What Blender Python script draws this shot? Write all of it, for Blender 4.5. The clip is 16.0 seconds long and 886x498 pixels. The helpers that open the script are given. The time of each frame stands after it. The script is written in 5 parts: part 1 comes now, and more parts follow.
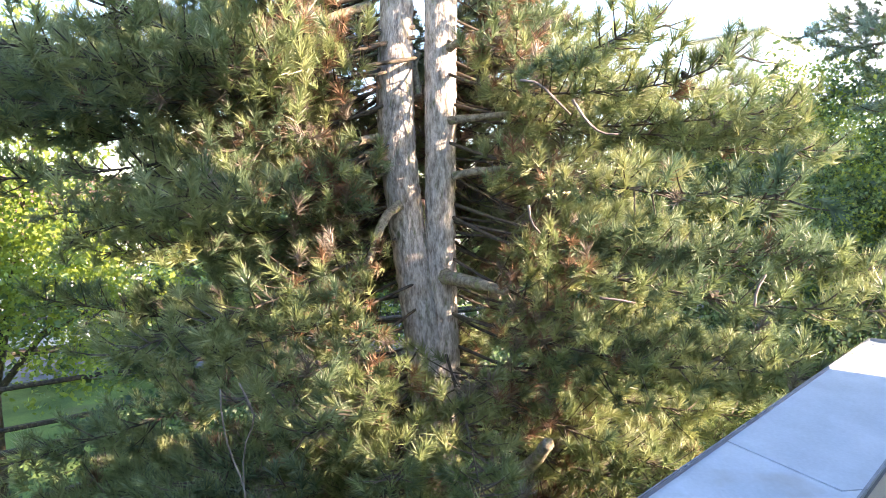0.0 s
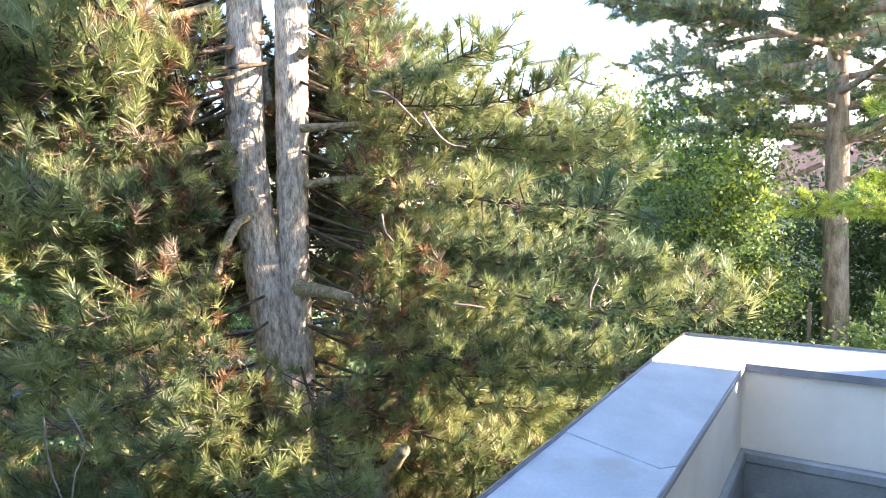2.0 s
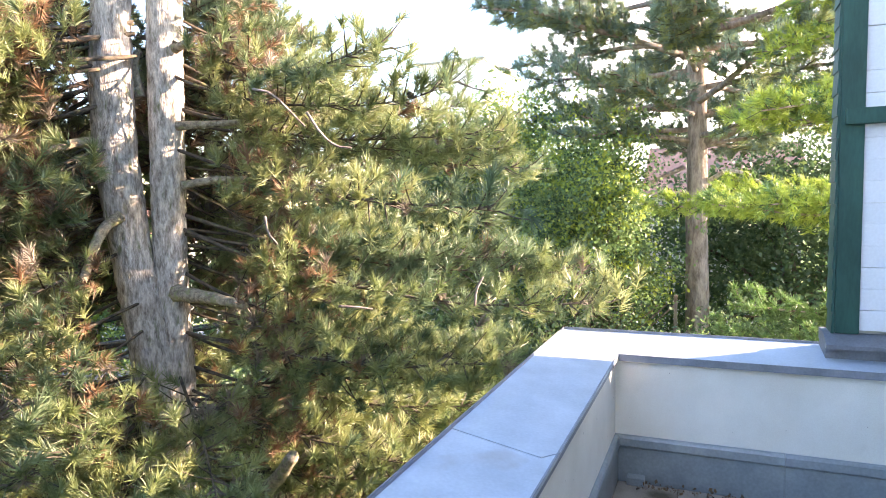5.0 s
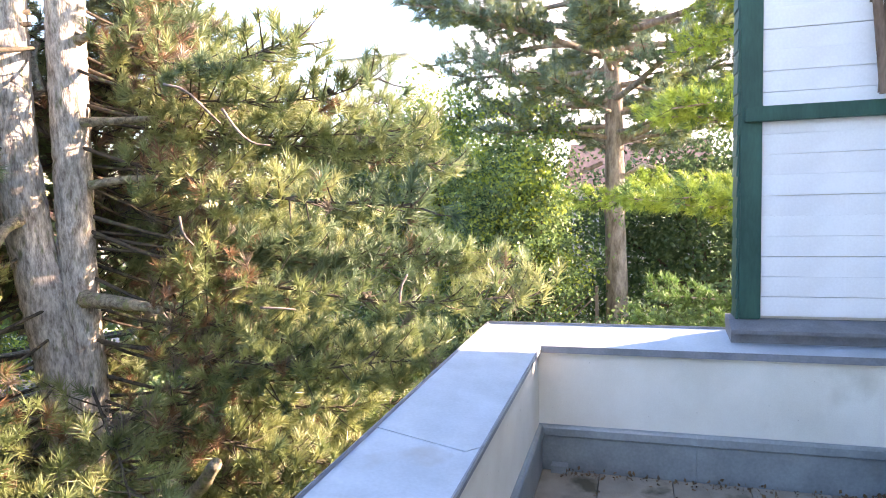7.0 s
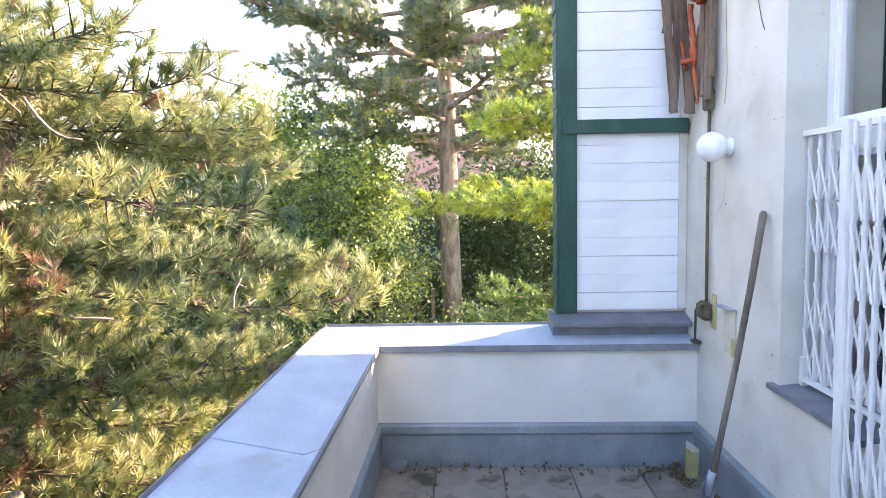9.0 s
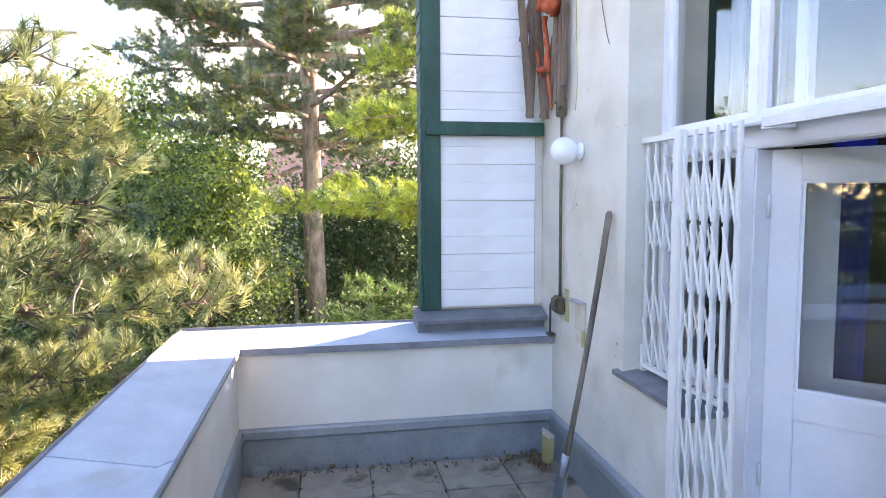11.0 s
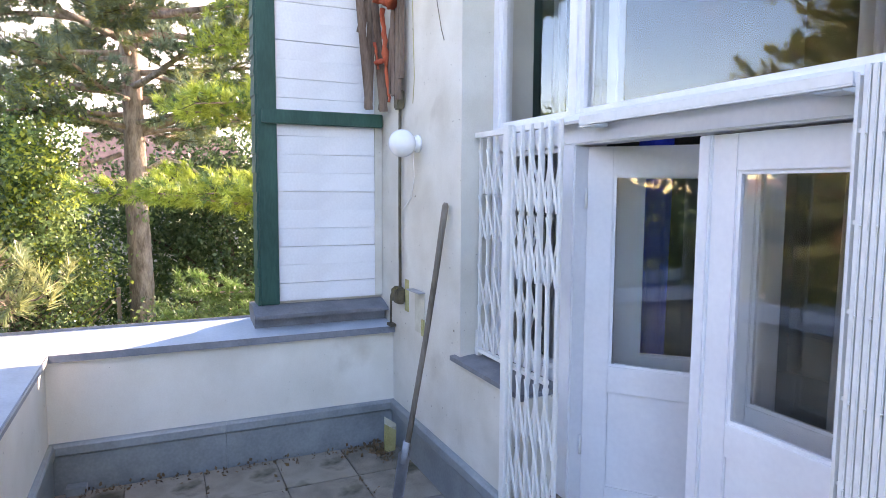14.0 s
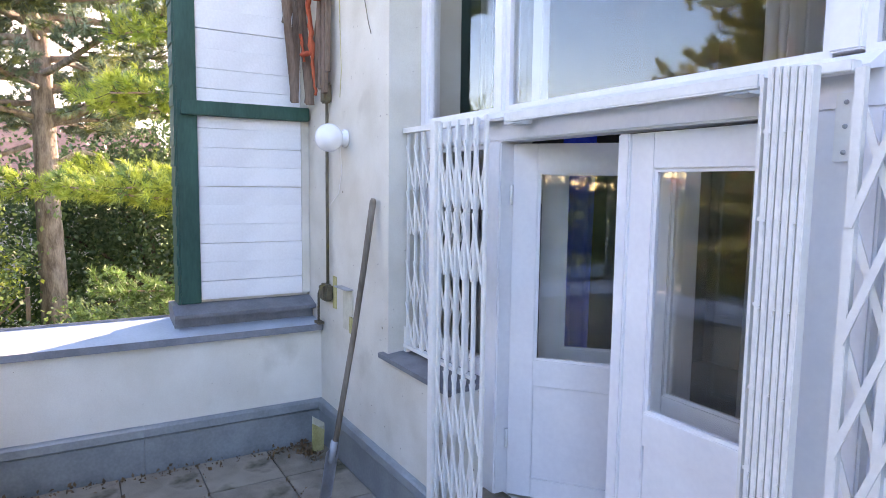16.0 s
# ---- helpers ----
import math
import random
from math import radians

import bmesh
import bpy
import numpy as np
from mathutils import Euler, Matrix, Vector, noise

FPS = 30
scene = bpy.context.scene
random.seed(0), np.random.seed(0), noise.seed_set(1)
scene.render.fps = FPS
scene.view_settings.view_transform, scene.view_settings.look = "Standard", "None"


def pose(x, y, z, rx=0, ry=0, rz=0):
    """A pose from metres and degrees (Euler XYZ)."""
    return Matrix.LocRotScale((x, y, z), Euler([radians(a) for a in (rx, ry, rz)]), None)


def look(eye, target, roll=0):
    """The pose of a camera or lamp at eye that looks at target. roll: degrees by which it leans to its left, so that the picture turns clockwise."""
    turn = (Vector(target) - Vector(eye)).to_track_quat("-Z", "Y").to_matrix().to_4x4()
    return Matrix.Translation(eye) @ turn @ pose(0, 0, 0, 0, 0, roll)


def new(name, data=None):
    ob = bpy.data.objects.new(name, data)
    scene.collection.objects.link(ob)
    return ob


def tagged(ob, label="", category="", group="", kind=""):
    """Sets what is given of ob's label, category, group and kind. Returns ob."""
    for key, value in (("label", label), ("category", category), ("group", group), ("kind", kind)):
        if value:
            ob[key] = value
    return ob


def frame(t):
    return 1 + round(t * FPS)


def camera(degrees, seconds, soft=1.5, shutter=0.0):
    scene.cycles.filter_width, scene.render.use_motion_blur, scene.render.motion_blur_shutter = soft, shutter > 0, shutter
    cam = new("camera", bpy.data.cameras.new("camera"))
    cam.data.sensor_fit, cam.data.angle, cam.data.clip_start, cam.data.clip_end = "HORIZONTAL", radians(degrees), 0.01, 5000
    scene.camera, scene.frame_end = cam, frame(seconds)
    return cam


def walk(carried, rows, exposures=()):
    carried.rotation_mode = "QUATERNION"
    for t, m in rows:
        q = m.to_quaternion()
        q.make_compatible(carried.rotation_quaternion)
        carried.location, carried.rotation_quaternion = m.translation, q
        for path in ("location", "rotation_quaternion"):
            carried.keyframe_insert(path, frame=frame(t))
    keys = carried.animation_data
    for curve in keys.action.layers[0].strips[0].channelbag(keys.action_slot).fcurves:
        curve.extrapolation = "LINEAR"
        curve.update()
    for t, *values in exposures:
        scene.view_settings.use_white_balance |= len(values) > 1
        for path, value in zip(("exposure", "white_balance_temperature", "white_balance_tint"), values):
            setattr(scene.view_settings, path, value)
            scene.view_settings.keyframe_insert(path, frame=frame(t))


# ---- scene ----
cam = camera(69.3, 16.0, soft=0.9)
PATH = [
    (0, (-0.224, 0.263, 2.047), (1.454, 1.966, 1.849), -1.20),
    (0.5, (-0.241, 0.244, 2.052), (1.534, 1.848, 1.876), -1.00),
    (1, (-0.248, 0.227, 2.047), (1.618, 1.727, 1.884), -1.10),
    (1.5, (-0.253, 0.228, 2.050), (1.691, 1.625, 1.877), -1.00),
    (2, (-0.240, 0.224, 2.040), (1.776, 1.514, 1.870), -0.90),
    (2.5, (-0.250, 0.212, 2.044), (1.811, 1.433, 1.880), -1.00),
    (3, (-0.254, 0.211, 2.041), (1.848, 1.358, 1.884), -0.90),
    (3.5, (-0.262, 0.211, 2.042), (1.868, 1.307, 1.883), -0.70),
    (4, (-0.260, 0.204, 2.042), (1.903, 1.231, 1.882), -0.80),
    (4.2, (-0.252, 0.198, 2.038), (1.925, 1.194, 1.876), -0.80),
    (6.3, (-0.239, 0.194, 2.065), (2.028, 0.960, 1.883), -1.40),
    (6.5, (-0.262, 0.181, 2.053), (2.023, 0.893, 1.876), -1.30),
    (7, (-0.233, 0.166, 2.052), (2.062, 0.841, 1.856), -1.70),
    (7.5, (-0.242, 0.180, 2.053), (2.090, 0.708, 1.849), -1.40),
    (8, (-0.256, 0.160, 2.057), (2.106, 0.528, 1.850), -1.40),
    (8.5, (-0.264, 0.163, 2.045), (2.118, 0.377, 1.847), -1.20),
    (9, (-0.275, 0.158, 2.036), (2.116, 0.239, 1.844), -1.00),
    (9.5, (-0.276, 0.166, 2.027), (2.114, 0.100, 1.829), -0.80),
    (12, (-0.288, 0.151, 2.032), (2.022, -0.467, 1.826), 0.00),
    (12.5, (-0.286, 0.143, 2.038), (1.997, -0.569, 1.824), 0.10),
    (13, (-0.288, 0.149, 2.018), (1.973, -0.629, 1.807), -0.00),
    (13.5, (-0.278, 0.127, 2.038), (1.946, -0.743, 1.806), -0.10),
    (14, (-0.292, 0.137, 2.020), (1.890, -0.838, 1.794), 0.30),
    (14.5, (-0.288, 0.126, 2.028), (1.867, -0.902, 1.794), 0.50),
    (15, (-0.278, 0.130, 2.026), (1.852, -0.949, 1.789), 0.60),
    (15.5, (-0.298, 0.134, 2.008), (1.794, -1.021, 1.780), 0.80),
    (16, (-0.288, 0.102, 2.018), (1.778, -1.096, 1.780), 0.70),
]
# the turn of the camera on the terrace, eye about two metres over the paving
walk(cam, [(t, look(eye, target, roll)) for t, eye, target, roll in PATH], exposures=[(0, 3.15, 7800, 27), (3, 3.25, 7900, 26), (7, 3.35, 8400, 33), (9, 3.4, 8700, 36), (12.5, 3.2, 8700, 36), (16, 3.2, 8800, 38)])

# ---- world, sun, exposure ----
SUN_TO = Vector((0.447, -0.894, math.tan(radians(19)))).normalized()
world = bpy.data.worlds.new("sky")
scene.world = world
world.use_nodes = True
wn = world.node_tree.nodes
sky = wn.new("ShaderNodeTexSky")
sky.sky_type, sky.sun_disc = "NISHITA", False
sky.sun_elevation, sky.sun_rotation = radians(19), math.atan2(0.447, -0.894)
sky.air_density, sky.dust_density, sky.ozone_density = 1.0, 0.3, 1.5
sky.altitude = 900
wn["Background"].inputs["Strength"].default_value = 0.15
cloud_at, cloud, cover, blend = wn.new("ShaderNodeTexCoord"), wn.new("ShaderNodeTexNoise"), wn.new("ShaderNodeValToRGB"), wn.new("ShaderNodeMix")
cloud.inputs["Scale"].default_value, cloud.inputs["Detail"].default_value = 1.7, 6
cover.color_ramp.elements[0].position, cover.color_ramp.elements[1].position = 0.57, 0.77
deep = wn.new("ShaderNodeHueSaturation")
deep.inputs["Saturation"].default_value = 1.2
blend.data_type = "RGBA"
blend.inputs[7].default_value = (7.0, 7.0, 7.2, 1)
for a, b in ((cloud_at.outputs["Generated"], cloud.inputs["Vector"]), (cloud.outputs["Fac"], cover.inputs["Fac"]), (cover.outputs["Color"], blend.inputs[0]), (sky.outputs["Color"], deep.inputs["Color"]), (deep.outputs["Color"], blend.inputs[6]), (blend.outputs[2], wn["Background"].inputs["Color"])):
    world.node_tree.links.new(a, b)
sun = new("sun", bpy.data.lights.new("sun", "SUN"))
sun.data.energy, sun.data.angle, sun.data.color = 3.5, radians(0.53), (1.0, 0.89, 0.75)
sun.matrix_world = look(SUN_TO * 40, (0, 0, 0))


# ---- materials ----
def mat(name, a, b, rough=0.7, scale=8.0, fine=90.0, bump=0.15, metal=0.0, streak=1.0, spread=0.0, spec=0.4, dirt=None, dirt_at=0.62, specks=0.0):
    """Two tones mixed by a coarse noise, a fine grain, relief, and stains of a third tone."""
    m = bpy.data.materials.new(name)
    m.use_nodes = True
    nt = m.node_tree
    n, l = nt.nodes, nt.links
    p = n["Principled BSDF"]
    p.inputs["Roughness"].default_value, p.inputs["Metallic"].default_value = rough, metal
    p.inputs["Specular IOR Level"].default_value = spec
    tc, mp = n.new("ShaderNodeTexCoord"), n.new("ShaderNodeMapping")
    mp.inputs["Scale"].default_value = (1, 1, streak)
    l.new(tc.outputs["Object"], mp.inputs["Vector"])
    big, small = n.new("ShaderNodeTexNoise"), n.new("ShaderNodeTexNoise")
    big.inputs["Scale"].default_value, small.inputs["Scale"].default_value = scale, fine
    big.inputs["Detail"].default_value, small.inputs["Detail"].default_value = 5, 3
    for t in (big, small):
        l.new(mp.outputs["Vector"], t.inputs["Vector"])
    add = n.new("ShaderNodeMath")
    add.operation = "MULTIPLY_ADD"
    l.new(small.outputs["Fac"], add.inputs[0])
    add.inputs[1].default_value = 0.45
    l.new(big.outputs["Fac"], add.inputs[2])
    fac = add.outputs[0]
    if spread:
        oi, ma = n.new("ShaderNodeObjectInfo"), n.new("ShaderNodeMath")
        ma.operation = "MULTIPLY_ADD"
        l.new(oi.outputs["Random"], ma.inputs[0])
        ma.inputs[1].default_value = spread
        l.new(fac, ma.inputs[2])
        fac = ma.outputs[0]
    ramp = n.new("ShaderNodeValToRGB")
    ramp.color_ramp.elements[0].position, ramp.color_ramp.elements[1].position = 0.52, 0.95 + spread * 0.6
    ramp.color_ramp.elements[0].color, ramp.color_ramp.elements[1].color = (*a, 1), (*b, 1)
    l.new(fac, ramp.inputs["Fac"])
    colour = ramp.outputs["Color"]
    if dirt:
        st, sr, mx = n.new("ShaderNodeTexNoise"), n.new("ShaderNodeValToRGB"), n.new("ShaderNodeMix")
        st.inputs["Scale"].default_value, st.inputs["Detail"].default_value = scale * 0.6, 8
        l.new(mp.outputs["Vector"], st.inputs["Vector"])
        sr.color_ramp.elements[0].position, sr.color_ramp.elements[1].position = dirt_at, dirt_at + 0.12
        l.new(st.outputs["Fac"], sr.inputs["Fac"])
        mx.data_type = "RGBA"
        l.new(sr.outputs["Color"], mx.inputs[0])
        l.new(colour, mx.inputs[6])
        mx.inputs[7].default_value = (*dirt, 1)
        colour = mx.outputs[2]
    if specks:
        sp, pr, mx2 = n.new("ShaderNodeTexNoise"), n.new("ShaderNodeValToRGB"), n.new("ShaderNodeMix")
        sp.inputs["Scale"].default_value, sp.inputs["Detail"].default_value = 38, 2
        l.new(tc.outputs["Object"], sp.inputs["Vector"])
        pr.color_ramp.elements[0].position, pr.color_ramp.elements[1].position = specks, specks + 0.03
        l.new(sp.outputs["Fac"], pr.inputs["Fac"])
        mx2.data_type = "RGBA"
        l.new(pr.outputs["Color"], mx2.inputs[0])
        l.new(colour, mx2.inputs[6])
        mx2.inputs[7].default_value = (0.20, 0.17, 0.13, 1)
        colour = mx2.outputs[2]
    l.new(colour, p.inputs["Base Color"])
    if bump:
        bp = n.new("ShaderNodeBump")
        bp.inputs["Strength"].default_value, bp.inputs["Distance"].default_value = bump, 0.02
        l.new(add.outputs[0], bp.inputs["Height"])
        l.new(bp.outputs["Normal"], p.inputs["Normal"])
    return m


def leaf_mat(name, a, b, through_light=0.3, rough=0.5, gloss=0.07, patch=1.6, single=0.55):
    """Foliage: every needle or leaf has its own tone, and lets some light through."""
    m = bpy.data.materials.new(name)
    m.use_nodes = True
    nt = m.node_tree
    n, l = nt.nodes, nt.links
    n.remove(n["Principled BSDF"])
    geo, ramp = n.new("ShaderNodeNewGeometry"), n.new("ShaderNodeValToRGB")
    ramp.color_ramp.elements[0].color, ramp.color_ramp.elements[1].color = (*a, 1), (*b, 1)
    tc, ns, mx = n.new("ShaderNodeTexCoord"), n.new("ShaderNodeTexNoise"), n.new("ShaderNodeMath")
    ns.inputs["Scale"].default_value = patch
    l.new(tc.outputs["Object"], ns.inputs["Vector"])
    mx.operation = "MULTIPLY_ADD"
    l.new(geo.outputs["Random Per Island"], mx.inputs[0])
    mx.inputs[1].default_value = single
    sub = n.new("ShaderNodeMath")
    sub.operation = "MULTIPLY_ADD"
    sub.inputs[1].default_value, sub.inputs[2].default_value = 1.7, -0.6
    l.new(ns.outputs["Fac"], sub.inputs[0])
    l.new(sub.outputs[0], mx.inputs[2])
    l.new(mx.outputs[0], ramp.inputs["Fac"])
    d, t, g = n.new("ShaderNodeBsdfDiffuse"), n.new("ShaderNodeBsdfTranslucent"), n.new("ShaderNodeBsdfGlossy")
    g.inputs["Roughness"].default_value = rough
    for s in (d, t):
        l.new(ramp.outputs["Color"], s.inputs["Color"])
    m1, m2 = n.new("ShaderNodeMixShader"), n.new("ShaderNodeMixShader")
    m1.inputs[0].default_value, m2.inputs[0].default_value = through_light, gloss
    l.new(d.outputs[0], m1.inputs[1])
    l.new(t.outputs[0], m1.inputs[2])
    l.new(m1.outputs[0], m2.inputs[1])
    l.new(g.outputs[0], m2.inputs[2])
    l.new(m2.outputs[0], n["Material Output"].inputs["Surface"])
    return m


def glass_mat(name):
    m = bpy.data.materials.new(name)
    m.use_nodes = True
    p = m.node_tree.nodes["Principled BSDF"]
    p.inputs["Base Color"].default_value = (0.95, 0.98, 0.97, 1)
    p.inputs["Roughness"].default_value, p.inputs["IOR"].default_value = 0.0, 1.6
    p.inputs["Transmission Weight"].default_value = 1.0
    return m


RENDER_WALL = mat("cream_render", (0.60, 0.56, 0.48), (0.74, 0.71, 0.64), 0.9, 3.0, 160, 0.22, dirt=(0.50, 0.46, 0.39), dirt_at=0.62, specks=0.735)
PARAPET_WALL = mat("white_render", (0.69, 0.645, 0.565), (0.81, 0.775, 0.705), 0.9, 2.5, 150, 0.20, dirt=(0.55, 0.50, 0.42), dirt_at=0.62, specks=0.75)
COPING = mat("coping_sheet", (0.37, 0.44, 0.50), (0.51, 0.58, 0.65), 0.42, 4.0, 60, 0.04, 0.0, dirt=(0.36, 0.37, 0.38), dirt_at=0.66, spec=0.6)
COPING_EDGE = mat("coping_edge", (0.17, 0.19, 0.22), (0.27, 0.29, 0.33), 0.4, 6.0, 60, 0.03, 0.1)
FLASHING = mat("flashing_sheet", (0.19, 0.22, 0.235), (0.30, 0.345, 0.36), 0.32, 3.5, 50, 0.04, 0.1, dirt=(0.16, 0.16, 0.16), dirt_at=0.66, spec=0.6)
PLINTH = mat("plinth_paint", (0.125, 0.135, 0.150), (0.205, 0.215, 0.235), 0.5, 6, 70, 0.08, dirt=(0.28, 0.27, 0.26), dirt_at=0.68)
PAVER = mat("concrete_paver", (0.15, 0.125, 0.095), (0.31, 0.265, 0.215), 0.9, 5, 120, 0.3, spread=0.25, dirt=(0.085, 0.072, 0.045), dirt_at=0.56)
SOIL = mat("joint_soil", (0.06, 0.05, 0.035), (0.15, 0.125, 0.085), 1.0, 20, 200, 0.4)
WHITE_BOARD = mat("white_painted_board", (0.74, 0.73, 0.74), (0.86, 0.86, 0.87), 0.55, 3, 60, 0.10, spread=0.2, dirt=(0.62, 0.60, 0.58), dirt_at=0.70)
WHITE_PAINT = mat("white_gloss_paint", (0.76, 0.76, 0.78), (0.85, 0.85, 0.86), 0.35, 3, 40, 0.03, dirt=(0.66, 0.65, 0.63), dirt_at=0.72)
WHITE_STEEL = mat("white_painted_steel", (0.74, 0.725, 0.69), (0.84, 0.825, 0.79), 0.4, 7, 60, 0.05, dirt=(0.45, 0.40, 0.34), dirt_at=0.72)
GREEN_PAINT = mat("green_painted_timber", (0.005, 0.055, 0.044), (0.014, 0.098, 0.076), 0.5, 6, 60, 0.15, streak=0.25)
BARK = mat("pine_bark", (0.20, 0.165, 0.14), (0.70, 0.64, 0.57), 0.95, 26, 85, 1.0, streak=0.32, dirt=(0.17, 0.18, 0.10), dirt_at=0.60)
BARK_FAR = mat("old_pine_bark", (0.14, 0.11, 0.095), (0.40, 0.335, 0.295), 0.95, 9, 50, 0.9, streak=0.3)
LIMB_BARK = mat("mossy_limb_bark", (0.13, 0.105, 0.075), (0.44, 0.38, 0.28), 0.95, 24, 90, 0.9, dirt=(0.24, 0.25, 0.12), dirt_at=0.54)
TRELLIS_WOOD = mat("brown_weathered_slat", (0.10, 0.062, 0.045), (0.27, 0.185, 0.14), 0.9, 10, 80, 0.3, streak=0.2)
TWIG = mat("twig_bark", (0.040, 0.033, 0.026), (0.12, 0.10, 0.075), 0.95, 20, 90, 0.4, dirt=(0.20, 0.21, 0.10), dirt_at=0.58)
NEEDLE = leaf_mat("pine_needles", (0.095, 0.150, 0.055), (0.36, 0.43, 0.185), 0.40, patch=4.5, single=0.34)
NEEDLE_BLUE = leaf_mat("shaded_blue_green_needles", (0.060, 0.115, 0.058), (0.22, 0.31, 0.155), 0.40, patch=4.5, single=0.34)
NEEDLE_OLIVE = leaf_mat("olive_young_needles", (0.18, 0.220, 0.080), (0.41, 0.45, 0.20), 0.40, patch=4.5, single=0.34)
NEEDLE_DRY = leaf_mat("dry_brown_needles", (0.14, 0.075, 0.042), (0.33, 0.195, 0.115), 0.2)
NEEDLE_GREY = leaf_mat("dead_grey_needles", (0.14, 0.11, 0.085), (0.28, 0.24, 0.19), 0.2)
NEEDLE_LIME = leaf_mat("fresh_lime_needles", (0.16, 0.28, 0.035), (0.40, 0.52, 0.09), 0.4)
NEEDLE_SHADE = leaf_mat("mid_green_shade_needles", (0.045, 0.12, 0.030), (0.15, 0.29, 0.080), 0.4)
NEEDLE_FAR = leaf_mat("grey_green_needles", (0.075, 0.14, 0.10), (0.21, 0.31, 0.23), 0.35)
# broad leaves, then copies with shade and sunlight put into the leaf colour
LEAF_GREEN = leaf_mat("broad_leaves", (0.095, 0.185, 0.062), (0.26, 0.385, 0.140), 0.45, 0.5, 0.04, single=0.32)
LEAF_SHADE = leaf_mat("shaded_broad_leaves", (0.036, 0.080, 0.036), (0.115, 0.20, 0.088), 0.45, 0.5, 0.04, single=0.32)
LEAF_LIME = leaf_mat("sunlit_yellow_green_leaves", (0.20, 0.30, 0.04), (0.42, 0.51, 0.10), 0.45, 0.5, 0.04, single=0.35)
LEAF_DEAD = leaf_mat("fallen_leaves", (0.07, 0.045, 0.025), (0.28, 0.15, 0.06), 0.2)
GLASS = glass_mat("window_glass")
# plaster near black: the room's lack of light is put into the colour
ROOM = mat("shade_dark_room_plaster", (0.035, 0.032, 0.03), (0.06, 0.056, 0.052), 0.9, 2, 60, 0.05)
ROOM_FLOOR = mat("room_parquet", (0.10, 0.06, 0.035), (0.18, 0.11, 0.06), 0.5, 5, 40, 0.05)
BLUE_CLOTH = mat("blue_cloth", (0.010, 0.05, 0.52), (0.02, 0.09, 0.75), 0.9, 5, 200, 0.1)
CURTAIN = mat("grey_curtain", (0.42, 0.42, 0.43), (0.58, 0.58, 0.58), 0.9, 4, 200, 0.1)
OPAL = mat("opal_glass", (0.82, 0.83, 0.85), (0.88, 0.89, 0.9), 0.2, 5, 60, 0.0, spec=0.5)
RUST = mat("weathered_iron", (0.09, 0.07, 0.05), (0.20, 0.17, 0.11), 0.7, 12, 80, 0.3, 0.3, dirt=(0.22, 0.19, 0.05), dirt_at=0.62)
STEEL_GREY = mat("grey_steel", (0.33, 0.34, 0.36), (0.46, 0.47, 0.49), 0.55, 10, 80, 0.1, 0.15)
YELLOWED = mat("yellowed_paint", (0.52, 0.49, 0.38), (0.68, 0.65, 0.54), 0.7, 12, 80, 0.1, dirt=(0.30, 0.25, 0.12), dirt_at=0.62)
BLADE = mat("zinc_blade", (0.30, 0.32, 0.35), (0.42, 0.44, 0.47), 0.6, 7, 60, 0.08, 0.1, dirt=(0.22, 0.21, 0.20), dirt_at=0.66)
OLD_WOOD = mat("weathered_wood", (0.11, 0.085, 0.065), (0.26, 0.21, 0.17), 0.9, 10, 80, 0.3, streak=0.2)
YELLOW_WOOD = mat("yellow_board", (0.34, 0.28, 0.10), (0.56, 0.50, 0.24), 0.8, 8, 80, 0.2)
ORANGE_CLOTH = mat("orange_cloth", (0.40, 0.06, 0.03), (0.62, 0.13, 0.06), 0.9, 12, 150, 0.3)
GRASS = mat("lawn", (0.05, 0.10, 0.02), (0.16, 0.24, 0.05), 1.0, 0.6, 30, 0.3, dirt=(0.12, 0.11, 0.05), dirt_at=0.6)
ASPHALT = mat("asphalt", (0.16, 0.17, 0.19), (0.26, 0.27, 0.29), 0.9, 1.5, 60, 0.1)
HOUSE_WHITE = mat("white_house_render", (0.72, 0.71, 0.69), (0.82, 0.81, 0.79), 0.9, 0.6, 10, 0.0)
HOUSE_GREY = mat("grey_house_render", (0.42, 0.44, 0.47), (0.55, 0.56, 0.58), 0.9, 0.6, 10, 0.0)
# red tile darkened: the shade on the low house's roof is in the colour
ROOF_TILE = mat("shade_dark_red_roof_tile", (0.13, 0.075, 0.06), (0.25, 0.145, 0.115), 0.9, 2, 20, 0.3)
DARK_PANE = mat("dark_window", (0.02, 0.022, 0.025), (0.04, 0.045, 0.05), 0.15, 2, 20, 0.0, spec=0.6)


# ---- mesh helpers ----
def part(name, bm, material, parent=None, label="", smooth=False):
    me = bpy.data.meshes.new(name)
    bm.normal_update()
    bm.to_mesh(me)
    bm.free()
    me.materials.append(material)
    if smooth:
        me.shade_smooth()
    ob = new(name, me)
    if parent:
        ob.parent = parent
    if label:
        ob["label"] = label
    return ob


def same_mesh(name, source, parent, m):
    """Another piece on the same mesh as source."""
    ob = new(name, source.data)
    ob.parent = parent
    ob.matrix_local = m
    return ob


def thing(name, label, category, group="", kind="", at=(0, 0, 0)):
    ob = tagged(new(name), label, category, group, kind)
    ob.location = at
    return ob


def box(bm, x0, x1, y0, y1, z0, z1, bevel=0.0):
    m = Matrix.Translation(((x0 + x1) / 2, (y0 + y1) / 2, (z0 + z1) / 2)) @ Matrix.Diagonal((abs(x1 - x0), abs(y1 - y0), abs(z1 - z0), 1))
    made = bmesh.ops.create_cube(bm, size=1, matrix=m)["verts"]
    if bevel:
        bmesh.ops.bevel(bm, geom=list({e for v in made for e in v.link_edges}), offset=bevel, segments=2, affect="EDGES")
    return bm


